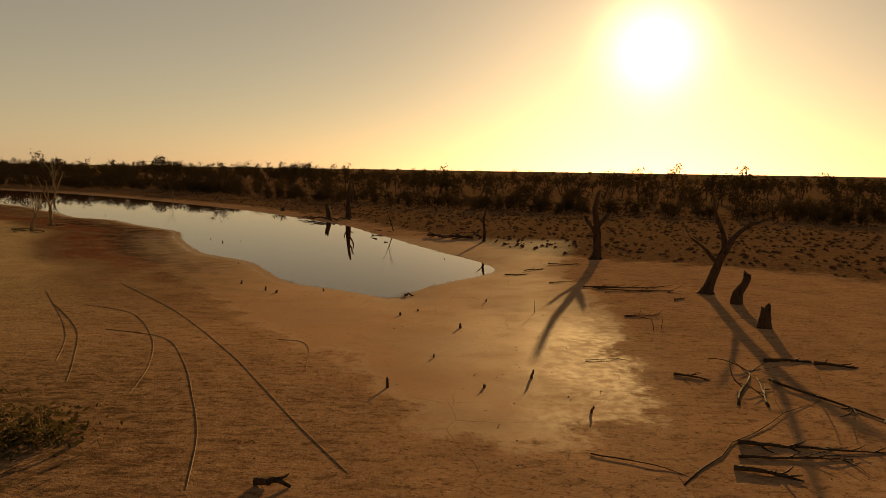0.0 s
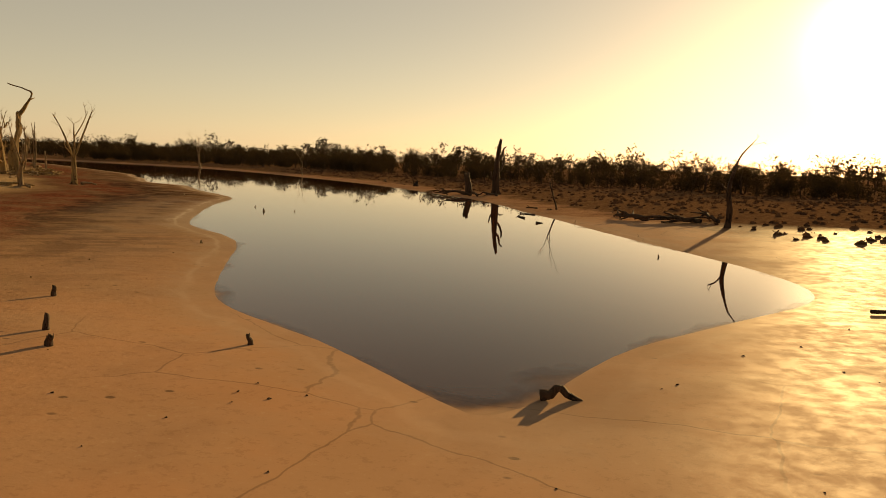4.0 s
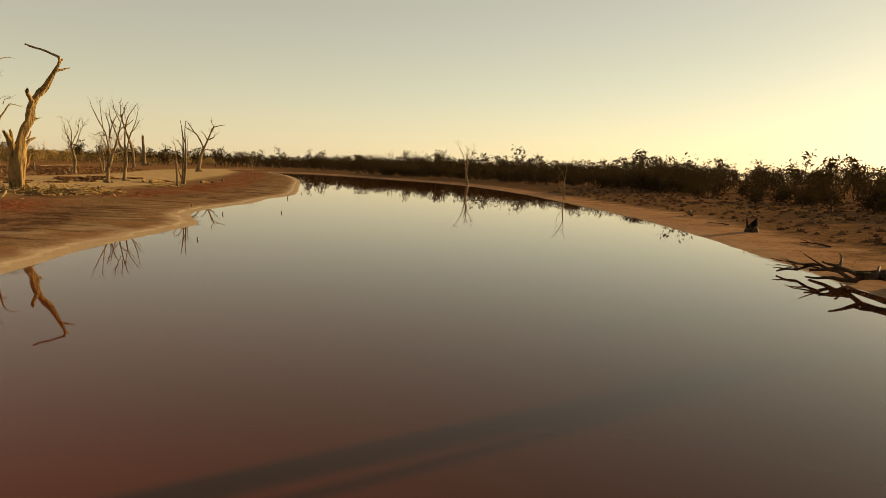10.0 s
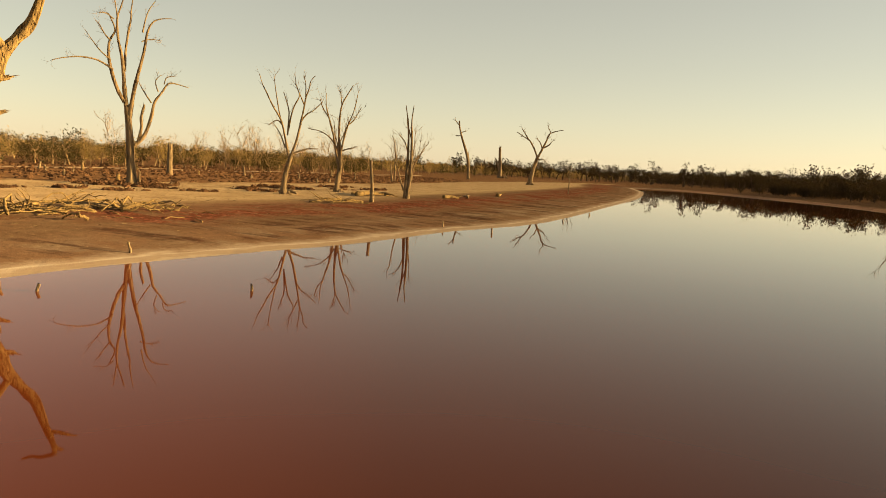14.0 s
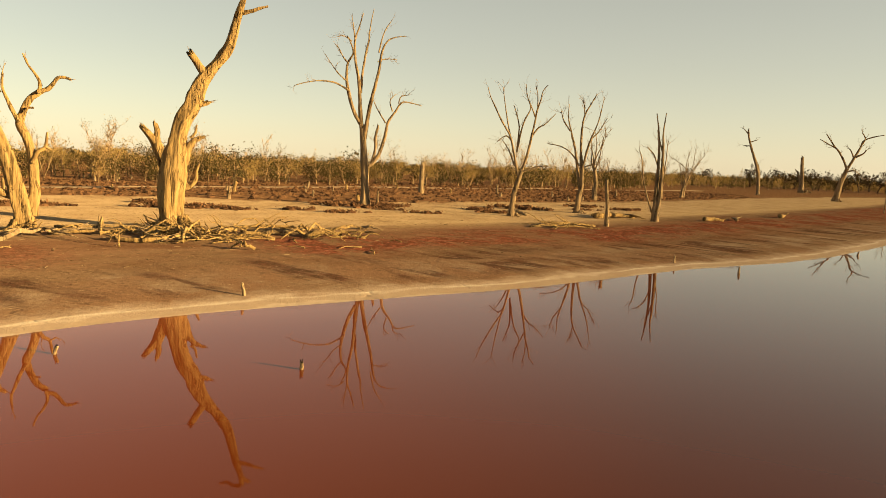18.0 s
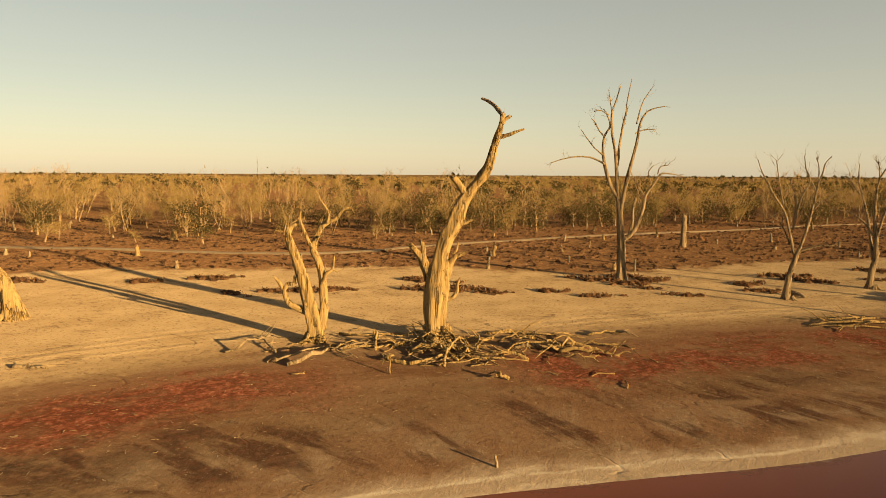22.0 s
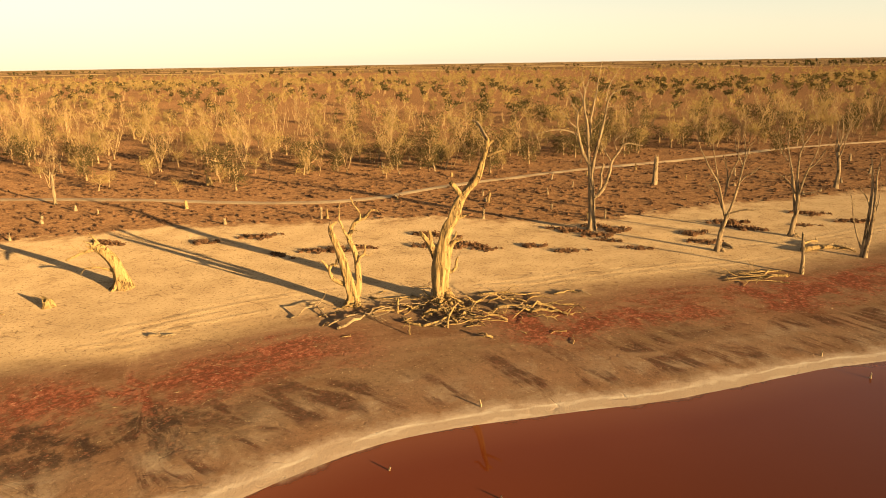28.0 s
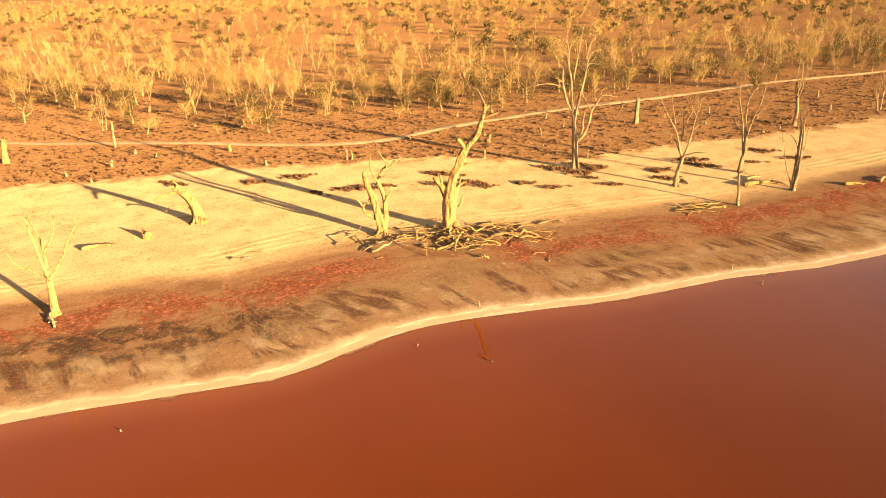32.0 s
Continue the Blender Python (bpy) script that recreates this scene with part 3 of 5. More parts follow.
# ---- builders for wood and leaves ----
class Shape:
    """Gathers tubes and leaves as quads."""

    def __init__(self):
        self.v, self.q, self.mi = [], [], []

    def tube(self, pts, radii, sides=6, rng=None, rough=0.0, cap=True, mi=0, flute=0.0):
        base = len(self.v)
        n = len(pts)
        ref, run, thick = None, 0.0, max(radii[0], 0.05)
        seed = rng.uniform(0, 90) if rng else 0.0
        for i, (p, r) in enumerate(zip(pts, radii)):
            d = (pts[min(i + 1, n - 1)] - pts[max(i - 1, 0)])
            d = d.normalized() if d.length > 1e-6 else Vector((0, 0, 1))
            run += (p - pts[max(i - 1, 0)]).length
            if ref is None:
                ref = d.orthogonal().normalized()
            ref = (ref - d * ref.dot(d)).normalized()
            other = d.cross(ref)
            for k in range(sides):
                a = 2 * math.pi * k / sides
                rr = r * (1 + (rough * (1.9 * noise.noise((1.3 * math.cos(a) + seed, 1.3 * math.sin(a), run * 0.22 / thick)) + 1.1 * noise.noise((3.4 * math.cos(a) + seed, 3.4 * math.sin(a), run * 0.4 / thick))) if rough else 0))
                if flute:
                    rr += r * flute * (2.2 * abs(noise.noise((5.5 * math.cos(a) + seed, 5.5 * math.sin(a), run * 0.16 / thick))) - 0.5)
                self.v.append(p + (ref * math.cos(a) + other * math.sin(a)) * rr)
        for i in range(n - 1):
            for k in range(sides):
                a, b = base + i * sides + k, base + i * sides + (k + 1) % sides
                self.q.append((a, b, b + sides, a + sides))
                self.mi.append(mi)
        if cap:
            for ring, flip in ((base, True), (base + (n - 1) * sides, False)):
                for k in range(1, sides - 1, 2):
                    f = (ring, ring + k, ring + k + 1, ring + (k + 2) % sides) if k + 2 <= sides else (ring, ring + k, ring + k + 1, ring)
                    if len(set(f)) == 4:
                        self.q.append(f[::-1] if flip else f)
                        self.mi.append(mi)

    def leaf(self, p, size, rng, droop=0.3, mi=0):
        d = Vector((rng.gauss(0, 1), rng.gauss(0, 1), rng.gauss(-droop, 0.8))).normalized()
        s = d.orthogonal().normalized()
        s = (s * math.cos(a) + d.cross(s) * math.sin(a)) if (a := rng.uniform(0, 6.28)) else s
        i = len(self.v)
        self.v += [p - d * size * 0.6, p + s * size * 0.24, p + d * size * 0.6, p - s * size * 0.24 + d.cross(s) * size * 0.15]
        self.q.append((i, i + 1, i + 2, i + 3))
        self.mi.append(mi)

    def mesh(self, name, mat, smooth_shade=True):
        me = mesh_from(name, [tuple(p) for p in self.v], self.q, mat, smooth_shade)
        if isinstance(mat, (list, tuple)):
            me.polygons.foreach_set("material_index", np.array(self.mi, np.int32))
        return me


def part(name, shape, mat, parent, label="", smooth_shade=True):
    ob = new(name, shape.mesh(name, mat, smooth_shade))
    ob.parent = parent
    return tagged(ob, label)


def holder(name, m, label, category, group=""):
    ob = new(name)
    ob.empty_display_size = 0.2
    ob.matrix_basis = m
    return tagged(ob, label, category, group)


def crooked(start, way, length, steps, rng, bend=0.25, lift=0.0):
    """A wandering line."""
    pts, p, d = [Vector(start)], Vector(start), Vector(way).normalized()
    for _ in range(steps):
        d = (d + Vector((rng.gauss(0, bend), rng.gauss(0, bend), rng.gauss(lift, bend)))).normalized()
        p = p + d * (length / steps)
        pts.append(p.copy())
    return pts


def taper(r0, r1, n):
    return [r0 + (r1 - r0) * (i / max(n - 1, 1)) for i in range(n)]


def twigs(shape, pts, r, count, length, rng, depth=1, lift=0.12, sides=4):
    """Side shoots along a line, each with its own shoots."""
    n = len(pts)
    for _ in range(count):
        i = rng.randint(max(1, n // 3), n - 1)
        along = (pts[i] - pts[i - 1]).normalized()
        side = along.orthogonal().normalized()
        side.rotate(Matrix.Rotation(rng.uniform(0, 6.28), 3, along))
        way = along * rng.uniform(0.6, 1.2) + side * rng.uniform(0.4, 0.9)
        size = length * rng.uniform(0.5, 1.1)
        line = crooked(pts[i], way, size, 4, rng, 0.18, lift)
        shape.tube(line, taper(r, r * 0.3, 5), sides, cap=False)
        if depth > 1:
            twigs(shape, line, r * 0.6, rng.randint(2, 3), size * 0.6, rng, depth - 1, lift, 3)


VIEW = radians(113.7)
ACROSS, AWAY = Vector((math.cos(VIEW), math.sin(VIEW), 0)), Vector((-math.sin(VIEW), math.cos(VIEW), 0))


def shaped_tree(spec, x, y, label, mat, seed, twig=0, twig_len=0.9, flare=1.35, rough=0.13, depth_spread=0.35, twig_r=0.016, tip_mat=None, facing=113.7, depth=((0, 0), (1, 0))):
    """A dead tree from its stem and limbs, each drawn as a line of (across, height)."""
    rng = random.Random(seed)
    z0 = ground_z(x, y)
    tree = holder("dead_tree", pose(x, y, z0, 0, 0, facing - 113.7), label, "dead tree")
    for index, (kind, line, r0, *rest) in enumerate(spec):
        widths = r0 if isinstance(r0, list) else [r0, rest[0]]
        r0, r1 = widths[0], widths[-1]
        lean = rng.uniform(-depth_spread, depth_spread) if kind == "limb" else 0.0
        first_z = line[0][1]
        pts = [ACROSS * u + AWAY * (lean * (h - first_z) + float(np.interp(h, [d[0] for d in depth], [d[1] for d in depth]))) + Vector((0, 0, h - z0)) for u, h in line]
        if kind == "trunk":
            pts[0].z = -0.15
        pts = [Vector(p) for p in curve_through(pts, 6)]
        n = len(pts)
        wave = rng.uniform(0, 50)
        radii = [float(np.interp(i / (n - 1), np.linspace(0, 1, len(widths)), widths)) * (1 + 0.12 * noise.noise((wave, i * 0.23, 0))) for i in range(n)]
        if kind == "trunk":
            for i, p in enumerate(pts):
                radii[i] *= 1 + (flare - 1) * math.exp(-max(p.z, 0) / (1.3 * r0))
        shape = Shape()
        sides = 32 if r0 > 0.2 else 12 if r0 > 0.06 else 6
        shape.tube(pts, radii, sides, rng, rough if r0 > 0.06 else 0.05, flute=0.07 if r0 > 0.1 else 0.0)
        if r1 > 0.044:
            # a torn end: an uneven rim and a few splinters
            tip = (pts[-1] - pts[-2]).normalized()
            for i in range((n - 1) * sides, n * sides):
                shape.v[i] = shape.v[i] + tip * r1 * rng.choice((-1.4, -0.5, 0.0, 0.7, 1.6)) * rng.uniform(0.5, 1.2)
            for _ in range(3):
                root = pts[-1] + Vector((rng.uniform(-1, 1), rng.uniform(-1, 1), rng.uniform(-1, 1))) * r1 * 0.6
                shape.tube(crooked(root - tip * r1, tip, r1 * rng.uniform(2.0, 4.5), 3, rng, 0.15), taper(r1 * 0.3, r1 * 0.05, 4), 5, cap=False)
        if kind == "trunk" and r0 > 0.15:
            for k in range(7):
                a = k * 0.9 + rng.uniform(-0.2, 0.2)
                out = Vector((math.cos(a), math.sin(a), 0))
                root = [out * r0 * 0.6 + Vector((0, 0, r0 * 1.1)), out * r0 * 1.15 + Vector((0, 0, r0 * 0.3)), out * r0 * 1.6 + Vector((0, 0, 0.0)), out * r0 * 2.1 + Vector((0, 0, -0.08))]
                shape.tube([Vector(p) for p in curve_through(root, 3)], taper(r0 * 0.32, r0 * 0.10, 10), 7, rng, 0.12)
        if twig and kind == "limb":
            twigs(shape, pts, min(twig_r, r1 * 0.9), twig, twig_len, rng, 2)
        part(kind, shape, tip_mat if tip_mat and index == 1 else mat, tree)
    return tree


def wild_dead_tree(x, y, height, seed, label, mat, stems=1, r=None, spread=0.5, turn=0.0, lean=(0, 0), twig=5, category="dead tree"):
    """A bare tree that forks as it grows."""
    rng = random.Random(seed)
    r = r or height * 0.028
    tree = holder("dead_tree", pose(x, y, ground_z(x, y), 0, 0, turn), label, category)
    for s in range(stems):
        way = Vector((lean[0] + rng.uniform(-0.14, 0.14) * stems, lean[1] + rng.uniform(-0.14, 0.14) * stems, 1))
        base = Vector((rng.uniform(-0.25, 0.25) * (stems > 1), rng.uniform(-0.25, 0.25) * (stems > 1), -0.15))
        stem = crooked(base, way, height * rng.uniform(0.36, 0.5), 6, rng, 0.07, 0.03)
        shape = Shape()
        radii = taper(r, r * 0.66, 7)
        radii[0] *= 1.55
        shape.tube(stem, radii, 9, rng, 0.08)
        part("trunk", shape, mat, tree)
        for k in range(rng.randint(3, 5)):
            i = 6 if k < 2 else rng.randint(3, 6)
            a = k * 2.2 + rng.uniform(-0.5, 0.5)
            way = Vector((math.cos(a) * spread, math.sin(a) * spread, 1.0))
            line = crooked(stem[i], way, height * rng.uniform(0.38, 0.6), 7, rng, 0.13, 0.05)
            limb = Shape()
            limb.tube(line, taper(r * rng.uniform(0.3, 0.42), r * 0.08, 8), 6, rng, 0.06)
            twigs(limb, line, r * 0.09, twig + 4, height * 0.15, rng, 2)
            part("limb", limb, mat, tree)
    return tree


def stump(x, y, height, r, seed, label="pale broken tree stump in heath", mat=None, lean=0.1, group=""):
    rng = random.Random(seed)
    shape = Shape()
    top = Vector((rng.uniform(-lean, lean) * height, rng.uniform(-lean, lean) * height, height))
    pts = [Vector(p) for p in curve_through([Vector((0, 0, -0.12)), Vector((0, 0, height * 0.3)) + top * 0.1, top * 0.75, top], 2)]
    radii = [r * f * rng.uniform(0.9, 1.1) for f in (1.5, 1.25, 1.05, 0.98, 0.95, 0.92, 0.85)]
    sides = 10
    shape.tube(pts, radii, sides, rng, 0.12)
    for i in range((len(pts) - 1) * sides, len(pts) * sides):
        shape.v[i] = shape.v[i] + Vector((0, 0, rng.choice((-0.6, -0.2, 0.3, 1.0, 1.7)) * r * rng.uniform(0.6, 1.2)))
    ob = new("tree_stump", shape.mesh("tree_stump", mat or BARK))
    ob.matrix_basis = pose(x, y, ground_z(x, y), 0, 0, rng.uniform(0, 360))
    return tagged(ob, label, "tree stump", group)


def fallen_branch(x, y, turn, length, r, seed, label="bleached fallen branch lying on the sand", mat=None, forks=3, group="", name="fallen_branch", z=None, rise=0.05, arch=0.12, bend=0.12):
    rng = random.Random(seed)
    shape = Shape()
    line = crooked((-length / 2, 0, r * 0.7), (1, 0, rise), length, 8, rng, bend)
    for i, p in enumerate(line):
        t = i / 8
        p.z = r * (1 - t) * 0.8 + arch * math.sin(math.pi * t) * rng.uniform(0.3, 1.0) + rise * length * t * 0.3
    shape.tube(line, taper(r, r * 0.35, 9), 7, rng, 0.14)
    sides = []
    for k in range(forks):
        i = rng.randint(2, 7)
        side = rng.choice((-1, 1))
        way = Vector((rng.uniform(0.5, 1), side * rng.uniform(0.4, 0.9), rng.uniform(-0.05, 0.35)))
        twig = crooked(line[i], way, length * rng.uniform(0.15, 0.38), 5, rng, bend)
        for p in twig:
            p.z = max(p.z, r * 0.2)
        side_branch = Shape()
        side_branch.tube(twig, taper(r * 0.5, r * 0.16, 6), 5, rng, 0.1)
        sides.append(side_branch)
    ob = new(name, shape.mesh(name, mat or BARK))
    ob.matrix_basis = pose(x, y, ground_z(x, y) if z is None else z, 0, 0, turn)
    for side_branch in sides:
        part("side_branch", side_branch, mat or BARK, ob)
    return tagged(ob, label, name.replace("_", " "), group)

# ---- the dead trees of the western bank: lines of (across, height) in metres ----
MAIN = [
    ("trunk", [(-0.15, 0.16), (-0.16, 0.71), (-0.15, 1.2), (-0.13, 1.78), (-0.06, 2.37), (0.01, 2.86), (0.02, 3.15), (0.19, 3.73), (0.43, 4.11), (0.57, 4.49), (0.72, 4.87), (0.98, 5.25), (1.29, 5.63), (1.54, 6.0), (1.65, 6.36), (1.78, 6.89), (1.88, 7.23), (1.96, 7.55), (1.98, 7.76)], [0.406, 0.362, 0.37, 0.388, 0.352, 0.291, 0.247, 0.247, 0.22, 0.22, 0.194, 0.158, 0.158, 0.167, 0.141, 0.115, 0.088, 0.071, 0.062]),
    ("limb", [(1.98, 7.76), (1.91, 7.86), (1.76, 8.13), (1.61, 8.34), (1.37, 8.46)], 0.075, 0.043),
    ("limb", [(1.86, 7.06), (2.06, 7.1), (2.29, 7.17), (2.46, 7.24), (2.69, 7.31)], 0.077, 0.029),
    ("limb", [(1.96, 7.49), (2.09, 7.62), (2.21, 7.71)], 0.067, 0.048),
    ("limb", [(0.94, 5.06), (0.75, 5.3), (0.56, 5.58), (0.4, 5.77)], 0.125, 0.096),
    ("limb", [(0.54, 4.27), (0.73, 4.23), (0.95, 4.29)], 0.115, 0.077),
    ("limb", [(-0.27, 2.08), (-0.41, 2.47), (-0.57, 2.85), (-0.74, 3.14), (-0.99, 3.43)], 0.211, 0.077),
    ("limb", [(-0.53, 2.76), (-0.57, 3.11), (-0.57, 3.34), (-0.65, 3.57)], 0.125, 0.057),
    ("limb", [(0.17, 2.28), (0.32, 2.77), (0.48, 3.04), (0.67, 3.16), (0.84, 3.22)], 0.125, 0.048),
    ("limb", [(0.22, 1.56), (0.43, 1.64), (0.56, 1.89), (0.59, 2.15), (0.67, 2.35)], 0.086, 0.038),
    ("limb", [(0.4, 3.16), (0.54, 3.31), (0.59, 3.58)], 0.057, 0.029),
    ("limb", [(0.47, 4.08), (0.33, 4.3), (0.37, 4.49)], 0.115, 0.077),
]
SMALL = [
    ("trunk", [(0.12, 0.24), (0.08, 0.58), (0.03, 0.96), (-0.1, 1.53), (-0.25, 2.19), (-0.47, 2.9), (-0.69, 3.5), (-0.78, 3.83), (-0.76, 4.05)], [0.28, 0.24, 0.264, 0.233, 0.209, 0.186, 0.148, 0.116, 0.07]),
    ("limb", [(-0.78, 3.83), (-0.69, 4.05), (-0.55, 4.15)], 0.085, 0.047),
    ("limb", [(0.27, 0.68), (0.35, 1.25), (0.35, 1.82), (0.3, 2.39), (0.17, 2.95), (0.0, 3.36), (0.1, 3.73), (0.28, 4.07), (0.51, 4.26)], 0.161, 0.085),
    ("limb", [(0.51, 4.26), (0.75, 4.33), (0.9, 4.48), (1.03, 4.67), (1.2, 4.71), (1.38, 4.66)], 0.076, 0.038),
    ("limb", [(0.56, 4.26), (0.57, 4.53), (0.45, 4.77), (0.29, 4.99), (0.16, 5.3)], 0.057, 0.019),
    ("limb", [(0.02, 3.36), (-0.15, 3.73), (-0.29, 4.06), (-0.37, 4.34), (-0.35, 4.72)], 0.066, 0.028),
    ("limb", [(-0.2, 1.24), (-0.54, 1.37), (-0.82, 1.57), (-0.97, 1.95), (-1.1, 2.21), (-1.28, 2.4)], 0.123, 0.038),
    ("limb", [(-0.97, 1.95), (-0.81, 2.18), (-0.63, 2.18), (-0.59, 2.41)], 0.076, 0.047),
    ("limb", [(0.33, 2.2), (0.48, 2.54), (0.67, 2.69), (0.73, 3.11)], 0.076, 0.028),
    ("limb", [(0.67, 2.69), (0.86, 2.58)], 0.038, 0.019),
    ("limb", [(0.17, 3.66), (0.26, 3.77), (0.41, 3.79)], 0.038, 0.028),
]
TALL = [
    ("trunk", [(0.03, 0.42), (0.02, 1.41), (-0.02, 2.46), (-0.13, 3.79), (-0.22, 4.53)], 0.230, 0.138),
    ("limb", [(-0.21, 4.38), (-0.31, 5.26), (-0.38, 6.29), (-0.47, 7.16), (-0.65, 8.03), (-0.69, 9.03), (-0.48, 9.75), (-0.28, 10.47)], 0.123, 0.023),
    ("limb", [(-0.32, 4.73), (-0.67, 5.4), (-0.93, 6.28), (-1.06, 7.15), (-0.99, 7.88), (-0.7, 8.46), (-0.9, 9.09), (-1.05, 9.32)], 0.107, 0.023),
    ("limb", [(-0.91, 6.37), (-1.3, 6.6), (-1.83, 6.79), (-2.57, 6.81), (-3.3, 6.66), (-3.82, 6.48)], 0.061, 0.018),
    ("limb", [(-1.02, 6.86), (-1.5, 7.23), (-1.86, 7.66), (-2.26, 8.21)], 0.046, 0.015),
    ("limb", [(-1.02, 7.82), (-1.3, 8.16), (-1.52, 8.59), (-1.73, 8.82)], 0.046, 0.015),
    ("limb", [(-0.86, 8.97), (-1.28, 9.2), (-1.63, 9.14)], 0.038, 0.015),
    ("limb", [(-0.69, 9.03), (-0.83, 9.75), (-0.94, 10.23)], 0.038, 0.015),
    ("limb", [(-0.08, 3.94), (0.05, 5.12), (0.19, 6.0), (0.34, 6.73), (0.48, 7.55), (0.59, 8.47), (0.83, 8.99), (1.22, 9.23), (1.8, 9.35)], 0.123, 0.018),
    ("limb", [(-0.32, 6.37), (-0.22, 7.37), (0.0, 8.47), (0.18, 9.19), (0.22, 9.62), (0.36, 10.33), (0.51, 10.96)], 0.077, 0.015),
    ("limb", [(0.61, 8.53), (0.76, 9.19), (0.97, 9.77), (1.35, 10.35)], 0.046, 0.015),
    ("limb", [(0.55, 8.04), (0.98, 8.22), (1.62, 8.23)], 0.038, 0.015),
    ("limb", [(0.1, 2.46), (0.44, 2.73), (0.75, 3.21), (0.98, 4.1), (1.09, 4.84), (1.45, 5.43), (1.78, 5.93), (2.31, 5.94), (2.9, 5.83)], 0.123, 0.018),
    ("limb", [(1.09, 4.84), (0.81, 5.28), (0.56, 5.71), (0.39, 6.15)], 0.046, 0.015),
    ("limb", [(1.78, 5.93), (1.88, 6.29), (2.28, 6.41)], 0.038, 0.015),
    ("limb", [(0.41, 2.73), (0.53, 3.5), (0.48, 4.01), (0.6, 4.63)], 0.092, 0.061),
    ("limb", [(1.45, 5.49), (1.28, 6.02), (1.55, 6.4)], 0.038, 0.015),
]
FORK = [
    ("trunk", [(-0.2, 0.3), (-0.15, 0.86), (-0.08, 1.48), (0.08, 2.04), (0.22, 2.51)], 0.159, 0.095),
    ("limb", [(0.11, 2.16), (-0.06, 2.8), (-0.23, 3.61), (-0.43, 4.29), (-0.83, 4.93), (-1.2, 5.65), (-1.42, 6.08), (-1.58, 6.57)], 0.072, 0.016),
    ("limb", [(-0.05, 3.47), (-0.01, 4.32), (-0.02, 4.83), (-0.22, 5.51), (-0.32, 5.77)], 0.048, 0.016),
    ("limb", [(-0.02, 3.71), (0.13, 4.6), (0.3, 5.13), (0.52, 5.63), (0.33, 6.21), (0.25, 6.74)], 0.048, 0.016),
    ("limb", [(-0.43, 4.29), (-0.6, 5.09), (-0.73, 5.83), (-0.84, 6.57)], 0.040, 0.016),
    ("limb", [(0.22, 2.51), (0.47, 3.35), (0.63, 4.18), (0.76, 4.89), (0.86, 5.5), (1.02, 6.02), (1.1, 6.42), (1.33, 6.71)], 0.072, 0.016),
    ("limb", [(0.78, 5.19), (0.52, 5.78), (0.29, 6.27)], 0.040, 0.016),
    ("limb", [(0.65, 4.27), (0.94, 4.66), (1.3, 4.89), (1.77, 5.38)], 0.048, 0.016),
    ("limb", [(0.25, 2.51), (0.61, 2.65), (1.06, 2.8), (1.58, 2.83)], 0.064, 0.024),
    ("limb", [(0.86, 5.59), (0.84, 6.25), (0.73, 6.69)], 0.032, 0.016),
    ("limb", [(-0.33, 4.0), (-0.63, 4.25), (-1.07, 3.95)], 0.040, 0.016),
    ("limb", [(-0.15, 2.79), (-0.4, 3.45), (-0.72, 3.97)], 0.048, 0.016),
]
SPLIT = [
    ("trunk", [(-0.25, 0.43), (-0.17, 1.19), (-0.05, 1.91), (-0.08, 2.72), (-0.18, 3.5)], 0.164, 0.091),
    ("limb", [(-0.15, 1.73), (-0.33, 2.71), (-0.54, 3.83), (-0.86, 4.93), (-1.07, 5.72), (-1.09, 6.52)], 0.091, 0.018),
    ("limb", [(-0.18, 3.43), (-0.19, 4.73), (-0.08, 5.68), (0.28, 6.4), (0.57, 6.91)], 0.073, 0.018),
    ("limb", [(-0.08, 2.62), (0.16, 3.87), (0.35, 4.52), (0.7, 5.49), (0.9, 6.55)], 0.073, 0.018),
    ("limb", [(0.35, 4.52), (0.72, 4.89), (1.15, 5.69)], 0.046, 0.018),
    ("limb", [(-0.23, 2.96), (-0.71, 3.64), (-1.32, 4.03), (-2.13, 4.19)], 0.055, 0.018),
    ("limb", [(-0.02, 2.87), (0.37, 3.03), (0.82, 3.13)], 0.055, 0.027),
    ("limb", [(-0.86, 4.93), (-1.23, 5.47), (-1.43, 6.05)], 0.046, 0.018),
    ("limb", [(-0.08, 5.68), (-0.14, 6.24), (-0.22, 6.65)], 0.036, 0.018),
]
THIN = [
    ("trunk", [(-0.32, 0.23), (-0.27, 1.29), (-0.25, 2.47), (-0.24, 3.65), (-0.33, 4.82), (-0.48, 5.74)], 0.120, 0.021),
    ("trunk", [(-0.18, 0.23), (-0.07, 1.47), (-0.02, 2.65), (-0.06, 4.0), (-0.1, 4.83), (-0.01, 5.77)], 0.120, 0.021),
    ("limb", [(-0.41, 0.67), (-0.73, 1.67), (-0.94, 2.6), (-1.04, 3.44), (-1.2, 3.87)], 0.051, 0.017),
    ("limb", [(-0.04, 2.31), (0.12, 3.27), (0.14, 4.17)], 0.043, 0.017),
    ("limb", [(-0.24, 2.98), (-0.48, 3.64), (-0.8, 3.96)], 0.043, 0.017),
    ("limb", [(-0.04, 3.66), (-0.24, 4.32), (-0.4, 4.91)], 0.043, 0.017),
]
POLE = [
    ("trunk", [(-0.0, 1.42), (-0.22, 3.6), (-0.82, 5.75), (-1.39, 7.33), (-1.86, 8.92), (-2.03, 10.13)], 0.241, 0.097),
    ("limb", [(-1.99, 9.47), (-2.7, 10.29)], 0.097, 0.048),
    ("limb", [(-1.73, 8.26), (-0.7, 8.6)], 0.097, 0.048),
    ("limb", [(-1.51, 7.71), (-2.47, 7.75)], 0.097, 0.048),
    ("limb", [(-0.03, 1.89), (-0.13, 3.6), (-0.29, 4.83)], 0.241, 0.145),
]
